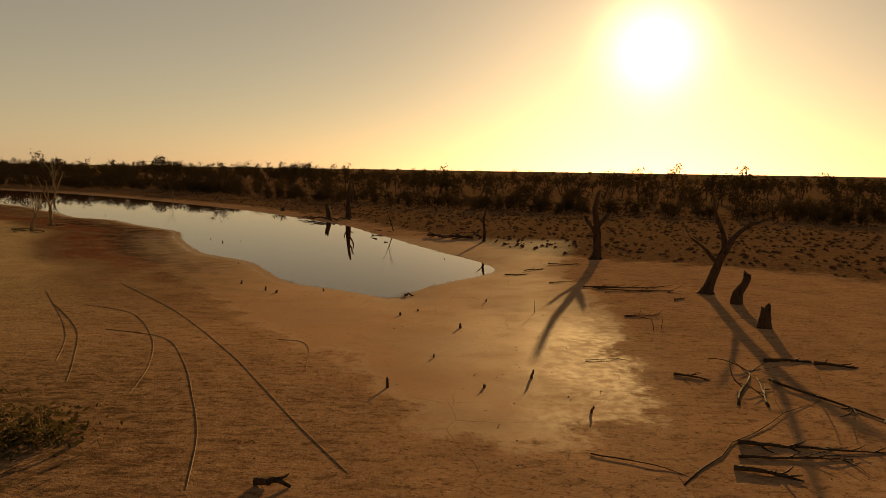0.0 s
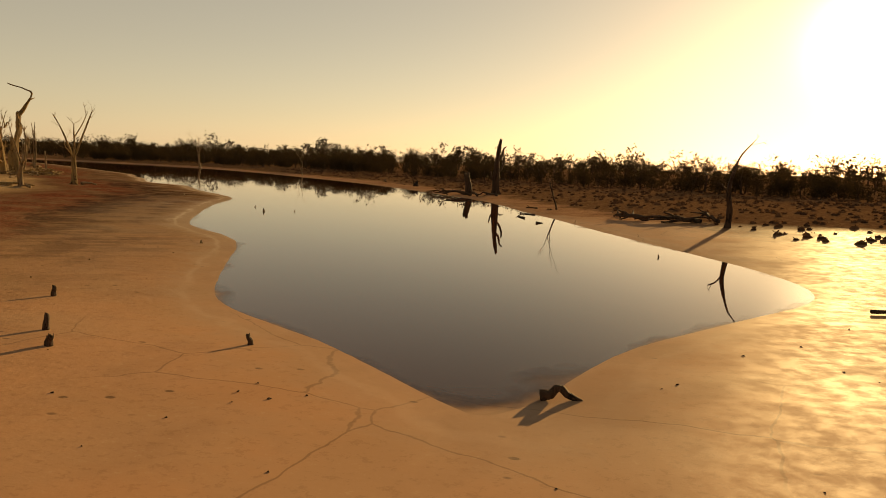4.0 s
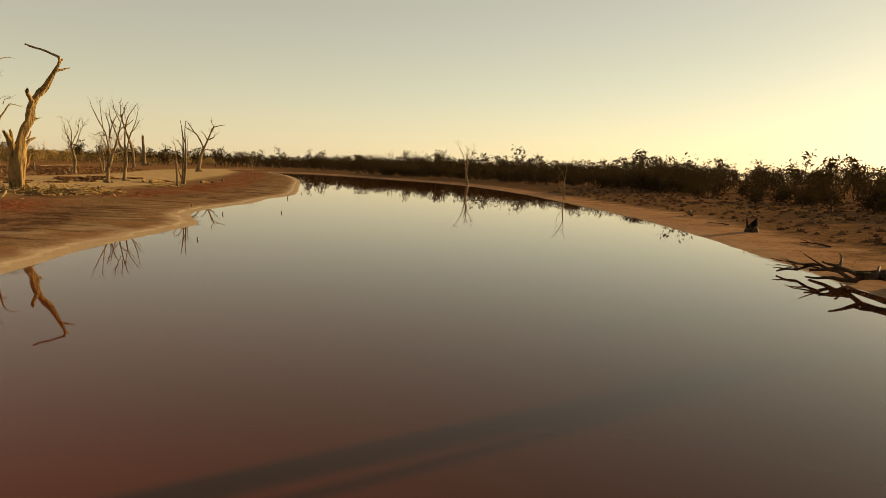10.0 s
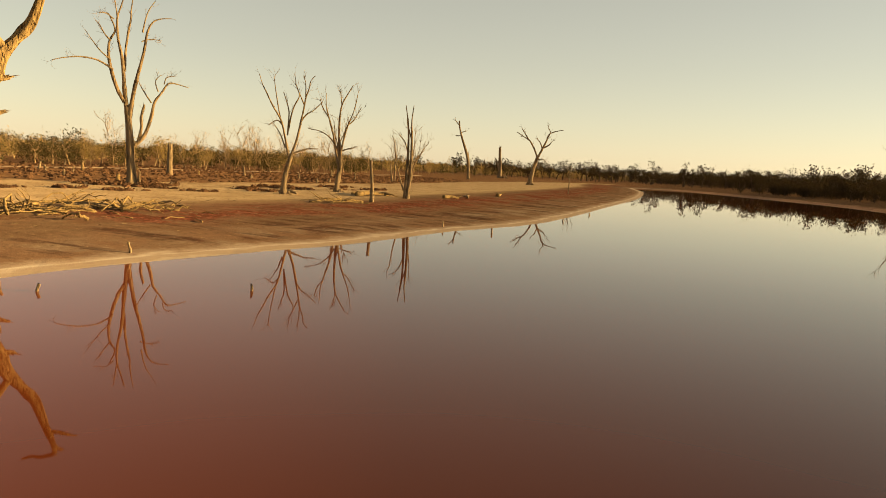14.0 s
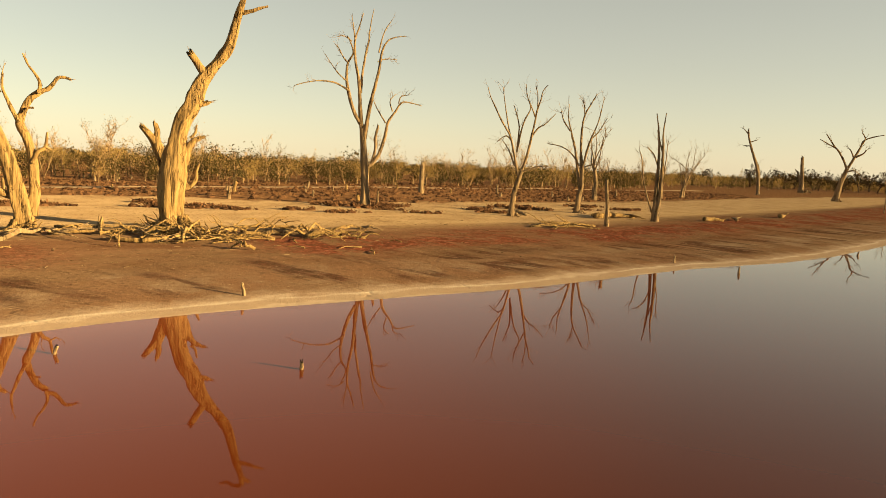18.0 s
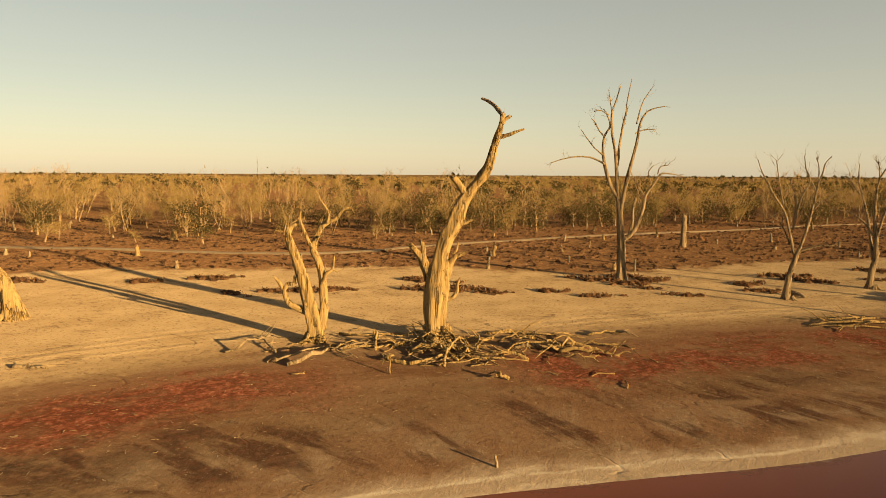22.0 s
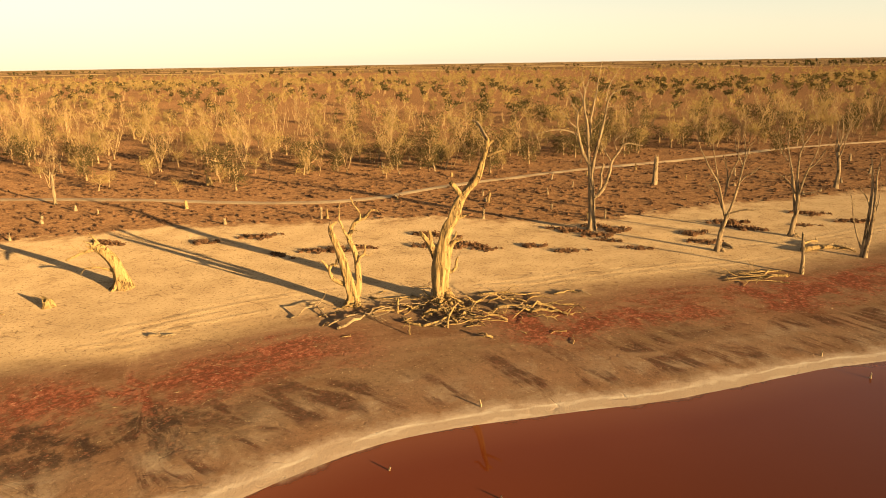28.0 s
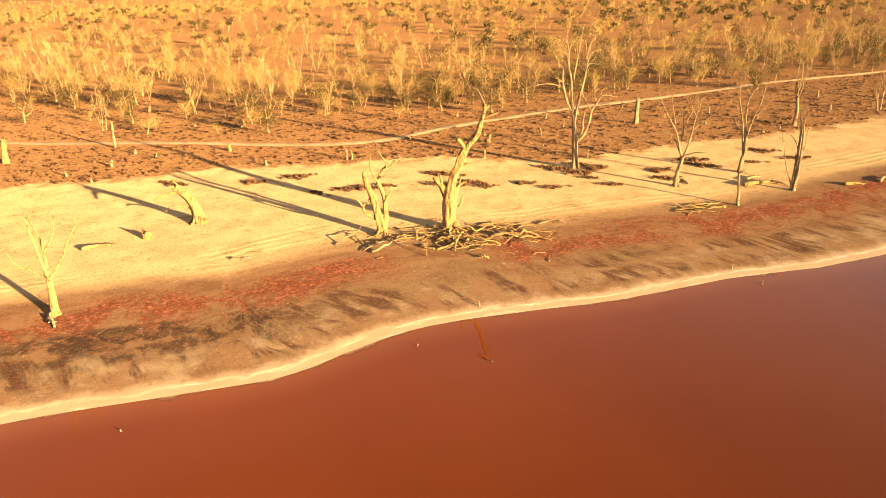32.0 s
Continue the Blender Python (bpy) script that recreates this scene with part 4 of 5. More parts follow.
SNAG = [
    ("trunk", [(-1.26, 0.95), (-1.31, 3.96), (-1.54, 7.76)], 0.486, 0.277),
    ("limb", [(-1.5, 2.58), (-2.17, 4.6), (-2.62, 5.25)], 0.208, 0.104),
]
ARMED = [
    ("trunk", [(-0.24, 0.35), (0.15, 2.26), (0.49, 3.57), (0.85, 4.61)], 0.350, 0.219),
    ("limb", [(0.77, 4.44), (0.26, 5.69), (-0.51, 6.93), (-1.4, 7.49), (-2.56, 8.2)], 0.153, 0.044),
    ("limb", [(-0.69, 7.1), (-1.25, 7.92), (-1.92, 8.91)], 0.109, 0.044),
    ("limb", [(0.93, 4.7), (1.52, 6.01), (2.03, 7.23), (2.31, 8.09), (3.21, 8.55), (4.54, 8.87)], 0.175, 0.044),
    ("limb", [(1.61, 6.02), (2.42, 6.48), (2.73, 6.92)], 0.131, 0.044),
    ("limb", [(2.1, 7.48), (2.47, 8.35), (2.07, 9.09)], 0.109, 0.044),
    ("limb", [(1.44, 5.92), (1.14, 6.59), (0.94, 7.0)], 0.109, 0.044),
    ("limb", [(0.8, 4.1), (1.55, 4.31), (2.27, 3.83)], 0.109, 0.044),
]
LEAN = [
    ("trunk", [(0.16, 0.24), (0.01, 0.91), (-0.24, 1.69), (-0.7, 2.26), (-1.17, 2.57)], 0.36, 0.19),
    ("limb", [(-0.98, 2.38), (-1.68, 2.18), (-2.64, 1.79)], 0.114, 0.043),
    ("limb", [(-0.62, 2.19), (-1.0, 2.69), (-1.39, 3.09)], 0.085, 0.028),
    ("limb", [(-0.31, 1.22), (-1.04, 1.39), (-1.81, 1.34)], 0.085, 0.028),
]
YOUNG = [
    ("trunk", [(0.07, 0.32), (0.15, 1.25), (0.15, 1.96)], 0.188, 0.141),
    ("limb", [(0.14, 1.9), (-0.01, 3.08), (-0.31, 4.04), (-0.88, 4.85)], 0.082, 0.024),
    ("limb", [(0.14, 1.9), (0.29, 3.48), (0.41, 4.69), (0.5, 5.3)], 0.082, 0.024),
    ("limb", [(0.2, 1.96), (0.87, 2.92), (1.33, 3.87), (1.71, 4.4)], 0.071, 0.024),
    ("limb", [(0.12, 2.04), (-0.57, 2.39), (-1.29, 2.69)], 0.059, 0.024),
    ("limb", [(0.26, 3.35), (1.04, 4.28), (1.34, 5.07)], 0.047, 0.019),
]

MAIN_DEPTH = ((0, 0), (2, 0), (4.2, -0.3), (5.5, -0.05), (6.5, -0.5), (7.4, -0.95), (7.8, -0.9), (8.0, -0.55), (8.2, 0.05), (8.4, 0.85))
shaped_tree(MAIN, -55.5, 81.7, "huge sunlit dead gum with a leaning broken trunk", BARK, 11, flare=1.15, rough=0.22, depth_spread=0.12, depth=MAIN_DEPTH, tip_mat=GREY_BARK)
shaped_tree(SMALL, -53.1, 78.1, "small split dead gum with two bare stems", BARK, 12, depth_spread=0.1, twig=1, twig_len=0.35, flare=1.15)
shaped_tree(TALL, -71.6, 84.8, "tall bare dead gum with many fine branches", GREY_BARK, 13, depth_spread=0.22, twig=6, twig_len=0.5, twig_r=0.010, flare=1.5)
shaped_tree(FORK, -69.2, 92.9, "bare dead tree forking low into thin limbs", GREY_BARK, 14, depth_spread=0.25, twig=4, twig_len=0.6, twig_r=0.010, facing=83.8, flare=1.5)
shaped_tree(LEAN, -50.8, 66.1, "thick leaning dead trunk with torn roots", BARK, 15, twig=2, twig_len=0.6, flare=1.35)
shaped_tree(YOUNG, -38.0, 69.1, "slender pale dead tree on the sand", BARK, 16, twig=4, twig_len=0.8)
GREY_LABEL = "bare grey dead tree with fine twigs on the sand"
shaped_tree(SPLIT, -74.5, 96.8, GREY_LABEL, GREY_BARK, 21, depth_spread=0.28, twig=6, twig_len=0.75, twig_r=0.011, facing=79.7, flare=1.5)
shaped_tree(THIN, -70.9, 100.4, "thin upright dead tree with two straight stems", GREY_BARK, 22, depth_spread=0.3, twig=6, twig_len=0.6, twig_r=0.011, facing=74.1, flare=1.4)
shaped_tree(POLE, -143.5, 131.2, "tall broken pole of a dead tree", GREY_BARK, 23, facing=69.5, twig=2, twig_len=1.0, twig_r=0.03)
shaped_tree(SNAG, -190.0, 158.0, "thick broken snag far along the bank", GREY_BARK, 27, facing=66.6)
shaped_tree(ARMED, -129.0, 136.0, "dead tree leaning over the lake with forked arms", GREY_BARK, 24, depth_spread=0.3, facing=64.5, twig=3, twig_len=1.2, twig_r=0.03)
wild_dead_tree(-93.5, 100.1, 6.5, 25, GREY_LABEL, GREY_BARK, 1, 0.2, 0.55)
wild_dead_tree(-36.2, 62.8, 4.6, 26, "low spreading dead tree above driftwood", GREY_BARK, 1, 0.18, 0.75)
wild_dead_tree(-112.0, 112.0, 6.0, 27, GREY_LABEL, GREY_BARK, 2, 0.16, 0.5)
wild_dead_tree(-104.0, 108.0, 5.4, 28, GREY_LABEL, GREY_BARK, 2, 0.11, 0.45)
wild_dead_tree(-97.5, 125.5, 3.6, 29, "thin dead sapling at the water's edge", GREY_BARK, 1, 0.07, 0.3, twig=3)
wild_dead_tree(-87.0, 160.5, 7.8, 30, "tall dead tree on the far bank", GREY_BARK, 1, 0.24, 0.4)
wild_dead_tree(-47.5, 126.0, 4.6, 31, "thin dead pole tree on the far bank", GREY_BARK, 1, 0.08, 0.14, twig=2)
# broken posts and snags
stump(-66.3, 97.0, 2.1, 0.085, 41, "broken grey trunk standing on the sand", GREY_BARK)
stump(-64.5, 43.5, 2.5, 0.11, 42, "broken bare snag in the heath", GREY_BARK)
stump(-90.1, 86.0, 2.3, 0.2, 43, "broken bare snag in the heath", GREY_BARK)
stump(-76.3, 48.6, 0.62, 0.28, 44, "squat pale tree stump in the heath", BARK)
stump(-47.4, 65.2, 0.35, 0.28, 45, "small sawn stump on bare sand", BARK)
stump(-56.9, 39.0, 1.9, 0.22, 46, "broken bare snag in the heath", BARK)

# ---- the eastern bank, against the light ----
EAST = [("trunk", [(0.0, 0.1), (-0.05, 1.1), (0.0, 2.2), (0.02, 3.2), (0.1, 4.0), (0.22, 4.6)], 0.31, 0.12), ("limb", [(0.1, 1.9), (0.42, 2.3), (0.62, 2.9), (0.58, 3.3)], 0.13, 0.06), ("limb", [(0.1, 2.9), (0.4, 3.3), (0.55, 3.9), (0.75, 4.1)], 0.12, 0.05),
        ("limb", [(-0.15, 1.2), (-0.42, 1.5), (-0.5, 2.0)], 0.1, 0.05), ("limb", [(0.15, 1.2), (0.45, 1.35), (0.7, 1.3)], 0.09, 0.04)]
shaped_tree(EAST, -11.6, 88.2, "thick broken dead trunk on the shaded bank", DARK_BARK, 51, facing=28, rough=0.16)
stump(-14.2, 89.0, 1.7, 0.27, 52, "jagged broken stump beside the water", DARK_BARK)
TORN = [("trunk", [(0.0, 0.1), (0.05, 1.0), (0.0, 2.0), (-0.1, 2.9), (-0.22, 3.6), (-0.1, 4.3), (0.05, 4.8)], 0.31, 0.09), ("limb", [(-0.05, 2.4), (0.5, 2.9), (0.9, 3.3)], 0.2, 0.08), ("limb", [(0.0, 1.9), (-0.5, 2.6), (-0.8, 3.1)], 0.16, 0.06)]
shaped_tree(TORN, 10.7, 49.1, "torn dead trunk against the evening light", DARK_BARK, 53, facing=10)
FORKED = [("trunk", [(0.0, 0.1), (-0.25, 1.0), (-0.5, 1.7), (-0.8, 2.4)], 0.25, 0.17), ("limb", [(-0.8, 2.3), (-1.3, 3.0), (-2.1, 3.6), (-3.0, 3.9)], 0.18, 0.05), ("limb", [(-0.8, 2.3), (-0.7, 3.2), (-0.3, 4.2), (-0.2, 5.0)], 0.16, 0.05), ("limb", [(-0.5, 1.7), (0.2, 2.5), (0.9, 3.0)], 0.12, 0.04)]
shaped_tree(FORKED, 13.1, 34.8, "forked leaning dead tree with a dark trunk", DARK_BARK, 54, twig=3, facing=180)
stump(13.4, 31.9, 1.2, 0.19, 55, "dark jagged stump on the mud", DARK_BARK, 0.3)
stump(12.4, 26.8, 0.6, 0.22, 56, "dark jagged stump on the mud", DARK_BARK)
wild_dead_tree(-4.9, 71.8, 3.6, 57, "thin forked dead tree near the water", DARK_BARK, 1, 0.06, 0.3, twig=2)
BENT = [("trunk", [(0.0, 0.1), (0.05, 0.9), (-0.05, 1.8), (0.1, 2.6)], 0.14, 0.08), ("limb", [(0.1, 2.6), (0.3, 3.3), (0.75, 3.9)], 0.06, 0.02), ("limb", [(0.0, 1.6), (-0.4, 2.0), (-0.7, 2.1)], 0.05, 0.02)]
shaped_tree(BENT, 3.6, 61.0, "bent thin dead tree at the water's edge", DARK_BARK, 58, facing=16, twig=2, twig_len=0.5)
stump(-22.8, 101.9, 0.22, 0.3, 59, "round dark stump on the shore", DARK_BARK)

# ---- woods ----
def sapling(rng, height, stems, foliage, leaf, detail=1.0, spread=0.22, low=0.22):
    """Bare stems with thin branches, and sparse leaves as a second shape."""
    wood, crown = Shape(), Shape()
    tips = []
    for _ in range(stems):
        way = Vector((rng.uniform(-spread, spread), rng.uniform(-spread, spread), 1))
        base = Vector((rng.uniform(-0.3, 0.3), rng.uniform(-0.3, 0.3), -0.2)) if stems > 1 else Vector((0, 0, -0.2))
        size = height * rng.uniform(0.75, 1.0)
        line = crooked(base, way, size, 6, rng, 0.08, 0.03)
        wood.tube(line, taper(0.011 * height, 0.0035 * height, 7), 4 if detail >= 1 else 3, cap=False)
        tips += line[3:]
        for _ in range(round(rng.randint(4, 6) * detail)):
            i = rng.randint(2, 6)
            a = rng.uniform(0, 6.28)
            twig = crooked(line[i], (math.cos(a) * 0.7, math.sin(a) * 0.7, 0.9), size * rng.uniform(0.14, 0.34), 3, rng, 0.16, 0.05)
            wood.tube(twig, taper(0.006 * height, 0.002 * height, 4), 3, cap=False)
            tips += twig[1:]
            if detail > 1:
                for _ in range(3):
                    spray = crooked(twig[rng.randint(1, 3)], (rng.uniform(-0.6, 0.6), rng.uniform(-0.6, 0.6), 0.8), size * rng.uniform(0.08, 0.18), 2, rng, 0.15, 0.05)
                    wood.tube(spray, taper(0.0035 * height, 0.0015 * height, 3), 3, cap=False)
                    tips += spray[1:]
    for _ in range(foliage):
        c = rng.choice(tips)
        s = 0.055 * height
        p = c + Vector((rng.gauss(0, s), rng.gauss(0, s), rng.gauss(0, s)))
        if p.z > low * height:
            crown.leaf(p, leaf * rng.uniform(0.6, 1.3), rng)
    return wood, crown


def leafy(rng, height, foliage, leaf, bushy=0.0, limbs=7, dense=False):
    """A gum with uneven leafy clumps on a forking stem."""
    wood, crown = Shape(), Shape()
    stem = crooked((0, 0, -0.2), (rng.uniform(-0.15, 0.15), rng.uniform(-0.15, 0.15), 1), height * (0.55 - 0.25 * bushy), 4, rng, 0.1, 0.02)
    wood.tube(stem, taper(0.026 * height, 0.016 * height, 5), 5, cap=False)
    clumps = []
    for k in range(limbs):
        a = k * 2.4 + rng.uniform(-0.4, 0.4)
        line = crooked(stem[rng.randint(2, 4)], (math.cos(a) * 0.8, math.sin(a) * 0.8, rng.uniform(0.5, 1.3)), height * rng.uniform(0.26, 0.46), 4, rng, 0.16, 0.03)
        wood.tube(line, taper(0.011 * height, 0.004 * height, 5), 3, cap=False)
        if bushy > 0.35:
            clumps.append((Vector((math.cos(a), math.sin(a), 0)) * height * 0.16 + Vector((0, 0, height * rng.uniform(0.1, 0.28))), height * 0.13))
        clumps += [(line[-1], height * rng.uniform(0.11, 0.18)), (line[2], height * rng.uniform(0.10, 0.16))]
    if dense:
        # packed inner twigs and leaves make each clump opaque
        for c, s in clumps:
            for _ in range(9):
                crown.leaf(c + Vector((rng.gauss(0, 0.42), rng.gauss(0, 0.42), rng.gauss(0, 0.32))) * s, s * 0.46, rng)
    for _ in range(foliage):
        c, s = rng.choice(clumps)
        p = c + Vector((rng.gauss(0, 1), rng.gauss(0, 1), rng.gauss(0, 0.62))).normalized() * (s * (1.3 if dense else 1.2) * rng.random() ** 0.6)
        if p.z > 0.1:
            crown.leaf(p, leaf * rng.uniform(0.6, 1.3), rng)
    return wood, crown


def joined(shape_pair, mats):
    both = Shape()
    wood, crown = shape_pair
    both.v = wood.v + crown.v
    both.q = wood.q + [tuple(i + len(wood.v) for i in f) for f in crown.q]
    both.mi = [0] * len(wood.q) + [1] * len(crown.q)
    return np.array([tuple(p) for p in both.v], np.float32), np.array(both.q, np.int32), np.array(both.mi, np.int32)


def thicket(name, kinds, places, mats, label, category):
    """Many plants in one mesh of kind stuff: places are (kind, x, y, z, turn, size)."""
    vs, qs, ms, n = [], [], [], 0
    for kind, x, y, z, turn, size in places:
        v, q, mi = kinds[kind]
        c, s = math.cos(turn), math.sin(turn)
        out = np.stack([x + size * (c * v[:, 0] - s * v[:, 1]), y + size * (s * v[:, 0] + c * v[:, 1]), z + size * v[:, 2]], 1)
        vs.append(out), qs.append(q + n), ms.append(mi)
        n += len(v)
    me = mesh_from(name, np.concatenate(vs), np.concatenate(qs), mats, False)
    me.polygons.foreach_set("material_index", np.concatenate(ms))
    return tagged(new(name, me), label, category, kind="stuff")


rng = random.Random(5)
FRONT_Y = [-300, -100, 0, 25, 55, 65, 72, 82, 95, 138, 250, 330]
FRONT_X = [-104, -90, -79, -83, -85, -93, -105, -114, -128, -185, -270, -340]


def west_front(y):
    return float(np.interp(y, FRONT_Y, FRONT_X))


EAST_FRONT = [(-420.0, 402.0), (-300.0, 248.0), (-180.0, 208.0), (-100.0, 183.0), (-62.0, 164.0), (-35.0, 141.0), (-18.0, 121.0), (10.0, 101.0), (48.0, 85.0), (120.0, 60.0), (260.0, 6.0)]


def east_front(x):
    return float(np.interp(x, [p[0] for p in EAST_FRONT], [p[1] for p in EAST_FRONT]))


def z_many(points):
    xy = np.array(points, float)
    return heights(xy[:, 0], xy[:, 1])[0]


# western woods: single saplings in front, each a thing of its own
near_kinds = [sapling(rng, 5.6, rng.choice((1, 2, 3)), rng.choice((90, 220, 320, 460)), 0.115, 1.5, 0.36) for _ in range(10)] + [leafy(rng, 4.6, 820, 0.145, rng.uniform(0.1, 0.4), 9) for _ in range(10)]
near_meshes = [(w.mesh("trunk", STEM), c.mesh("crown", LEAF, False)) for w, c in near_kinds]
gum_kinds = [leafy(rng, 4.6, 900, 0.165, 0.5, 8) for _ in range(4)]
gum_meshes = [(w.mesh("trunk", STEM), c.mesh("crown", GREEN_LEAF, False)) for w, c in gum_kinds]


def plant(name, meshes, x, y, z, turn, size, label, category, group):
    tree = holder(name, pose(x, y, z, 0, 0, turn) @ Matrix.Scale(size, 4), label, category, group)
    for me in meshes:
        ob = new(me.name.split(".")[0], me)
        ob.parent = tree
    return tree


spots = []
while len(spots) < 345:
    y = rng.uniform(-40, 118)
    x = west_front(y) - abs(rng.gauss(0, 16)) + rng.uniform(-1, 6)
    if rng.random() < 0.10:
        x += rng.uniform(4, 16)
    spots.append((x, y))
while len(spots) < 400:
    y = rng.uniform(-30, 110)
    spots.append((west_front(y) + rng.uniform(0, 14), y))
for (x, y), z in zip(spots, z_many(spots)):
    if rng.random() < (0.14 if y < 45 else 0.42):
        plant("gum_tree", rng.choice(gum_meshes), x, y, z, rng.uniform(0, 360), rng.uniform(0.6, 1.05), "dark green leafy gum among bare saplings", "tree", "western woods")
    else:
        plant("sapling_tree", rng.choice(near_meshes), x, y, z, rng.uniform(0, 360), rng.uniform(0.5, 1.02) * (0.62 if x > west_front(y) + 3 else 1.0), "thin sunlit sapling with sparse dry leaves", "tree", "western woods")

mid_kinds = [joined(sapling(rng, 5.4, rng.choice((2, 3)), rng.choice((30, 80)), 0.21, 1.1, 0.3), None) for _ in range(2)] + [joined(leafy(rng, 4.5, 320, 0.23, rng.uniform(0.1, 0.5), 8), None) for _ in range(6)]
mid_gums = [joined(leafy(rng, 4.8, 420, 0.25, 0.4), None) for _ in range(4)]
low_kinds = [joined(sapling(rng, 5.4, 2, rng.choice((30, 60)), 0.38, 0.6, 0.3), None) for _ in range(1)] + [joined(leafy(rng, 4.5, 120, 0.46, rng.uniform(0.1, 0.4), 6), None) for _ in range(7)]
low_gums = [joined(leafy(rng, 4.8, 110, 0.62, 0.3, 4), None) for _ in range(4)]


def west_places(count, low, high, kinds, sizes, northern=False):
    out = []
    while len(out) < count:
        y = rng.uniform(-270, 330)
        d = low + (high - low) * rng.random() ** 0.8
        x = west_front(y) - d
        if (x + 300) ** 2 + (y + 100) ** 2 < 45 ** 2 or (northern and y < 45 and rng.random() < 0.6):
            continue
        out.append((rng.randrange(kinds), x, y, 0.55, rng.uniform(0, 6.28), rng.uniform(*sizes)))
    return out


thicket("sapling_woods", mid_kinds, west_places(720, 6, 75, 8, (0.5, 1.1)), [STEM, LEAF], "dense sunlit woods of thin dry saplings", "woods")
thicket("gum_woods", mid_gums, west_places(330, 6, 90, 4, (0.5, 1.0), True), [STEM, GREEN_LEAF], "scattered green gums in the dry woods", "woods")
thicket("distant_sapling_woods", low_kinds, west_places(1350, 60, 350, 8, (0.6, 1.15)), [STEM, LEAF], "dense sunlit woods of thin dry saplings", "woods")
thicket("distant_gum_woods", low_gums, west_places(620, 60, 280, 4, (0.6, 1.1), True), [STEM, GREEN_LEAF], "scattered green gums in the dry woods", "woods")

thin_kinds = [joined(leafy(rng, 4.6, 44, 0.85, rng.uniform(0.2, 0.5), 4), None) for _ in range(6)]
thin_places = []
while len(thin_places) < 1500:
    a, d = rng.uniform(2.2, 4.5), 340 + 700 * rng.random() ** 1.4
    x, y = -40 + d * math.cos(a), 80 + d * math.sin(a)
    if x < west_front(min(max(y, -300), 330)) - 60 and noise.noise((x * 0.006, y * 0.006, 3.0)) > -0.22:
        thin_places.append((rng.randrange(6), x, y, 0.5, rng.uniform(0, 6.28), rng.uniform(0.7, 1.25)))
thicket("outer_sapling_woods", thin_kinds, thin_places, [STEM, LEAF], "far dry woods thinning out over the plain", "woods")

# eastern woods, between the lake and the sun
east_kinds = [joined(leafy(rng, 5.3, 330, 0.19, rng.uniform(0.3, 0.8), 6, True), None) for _ in range(9)]


def east_places(count, low, high, sizes):
    out = []
    while len(out) < count:
        x = rng.uniform(-330, 200)
        y = east_front(x) + low + (high - low) * rng.random()
        out.append((rng.randrange(9), x, y, 0.5, rng.uniform(0, 6.28), rng.uniform(*sizes) * (1.0 if x > -45 else 1.3) * (rng.uniform(1.15, 1.5) if rng.random() < 0.07 else 1.0)))
    return out


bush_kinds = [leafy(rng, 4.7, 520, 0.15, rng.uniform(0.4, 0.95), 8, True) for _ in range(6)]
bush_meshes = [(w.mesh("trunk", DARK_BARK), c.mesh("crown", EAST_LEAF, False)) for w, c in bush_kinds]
spots = []
while len(spots) < 380:
    x = rng.uniform(-150, 75)
    spots.append((x, east_front(x) + rng.uniform(-4, 10) + (rng.uniform(-5, 0) if rng.random() < 0.15 else 0)))
for (x, y), z in zip(spots, z_many(spots)):
    plant("gum_bush", rng.choice(bush_meshes), x, y, z, rng.uniform(0, 360), rng.uniform(0.32, 0.82) * (1.0 if x > -45 else 1.2), "dark low gum bush against the light", "bush", "eastern woods")
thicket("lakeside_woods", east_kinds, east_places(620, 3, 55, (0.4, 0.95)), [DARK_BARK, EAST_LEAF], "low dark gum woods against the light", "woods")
far_east = [joined(leafy(rng, 5.5, 120, 0.40, 0.35, 4, True), None) for _ in range(9)]
end_places = []
while len(end_places) < 420:
    x, y = rng.uniform(-400, -165), rng.uniform(150, 420)
    if y > 200 + (x + 180) * -0.35 and (x < -200 or y > 206) or (x < -215 and y > 165):
        end_places.append((rng.randrange(9), x, y, 0.5, rng.uniform(0, 6.28), rng.uniform(0.9, 1.6)))
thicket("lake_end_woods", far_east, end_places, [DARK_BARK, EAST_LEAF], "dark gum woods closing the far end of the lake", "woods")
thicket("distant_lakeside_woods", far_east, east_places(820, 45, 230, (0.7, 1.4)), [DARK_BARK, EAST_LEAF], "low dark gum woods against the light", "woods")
far_kinds = [joined(leafy(rng, 4.8, 34, 1.2, 0.3, 1), None) for _ in range(4)]
far_places = []
for _ in range(420):
    a, d = rng.uniform(0, 6.28), rng.uniform(620, 2600)
    cx, cy = -40 + d * math.cos(a), 80 + d * math.sin(a)
    for _ in range(rng.randint(1, 4)):
        x, y = cx + rng.gauss(0, 30), cy + rng.gauss(0, 30)
        reach = math.hypot(x + 40, y - 80)
        far_places.append((rng.randrange(4), x, y, 5 * min(max((reach - 1500) / 2500, 0), 1) ** 2, rng.uniform(0, 6.28), rng.uniform(1.0, 2.0)))
for _ in range(150):
    far_places.append((rng.randrange(4), rng.uniform(-1350, -1050), rng.uniform(-40, 620), 0.4, rng.uniform(0, 6.28), rng.uniform(1.2, 2.3)))
for _ in range(40):
    far_places.append((rng.randrange(4), rng.gauss(-950, 60), rng.gauss(-1120, 60), 0.4, rng.uniform(0, 6.28), rng.uniform(1.3, 2.2)))
thicket("far_tree_belts", far_kinds, far_places, [DARK_BARK, GREEN_LEAF], "far dark belts of trees along the plain", "woods")

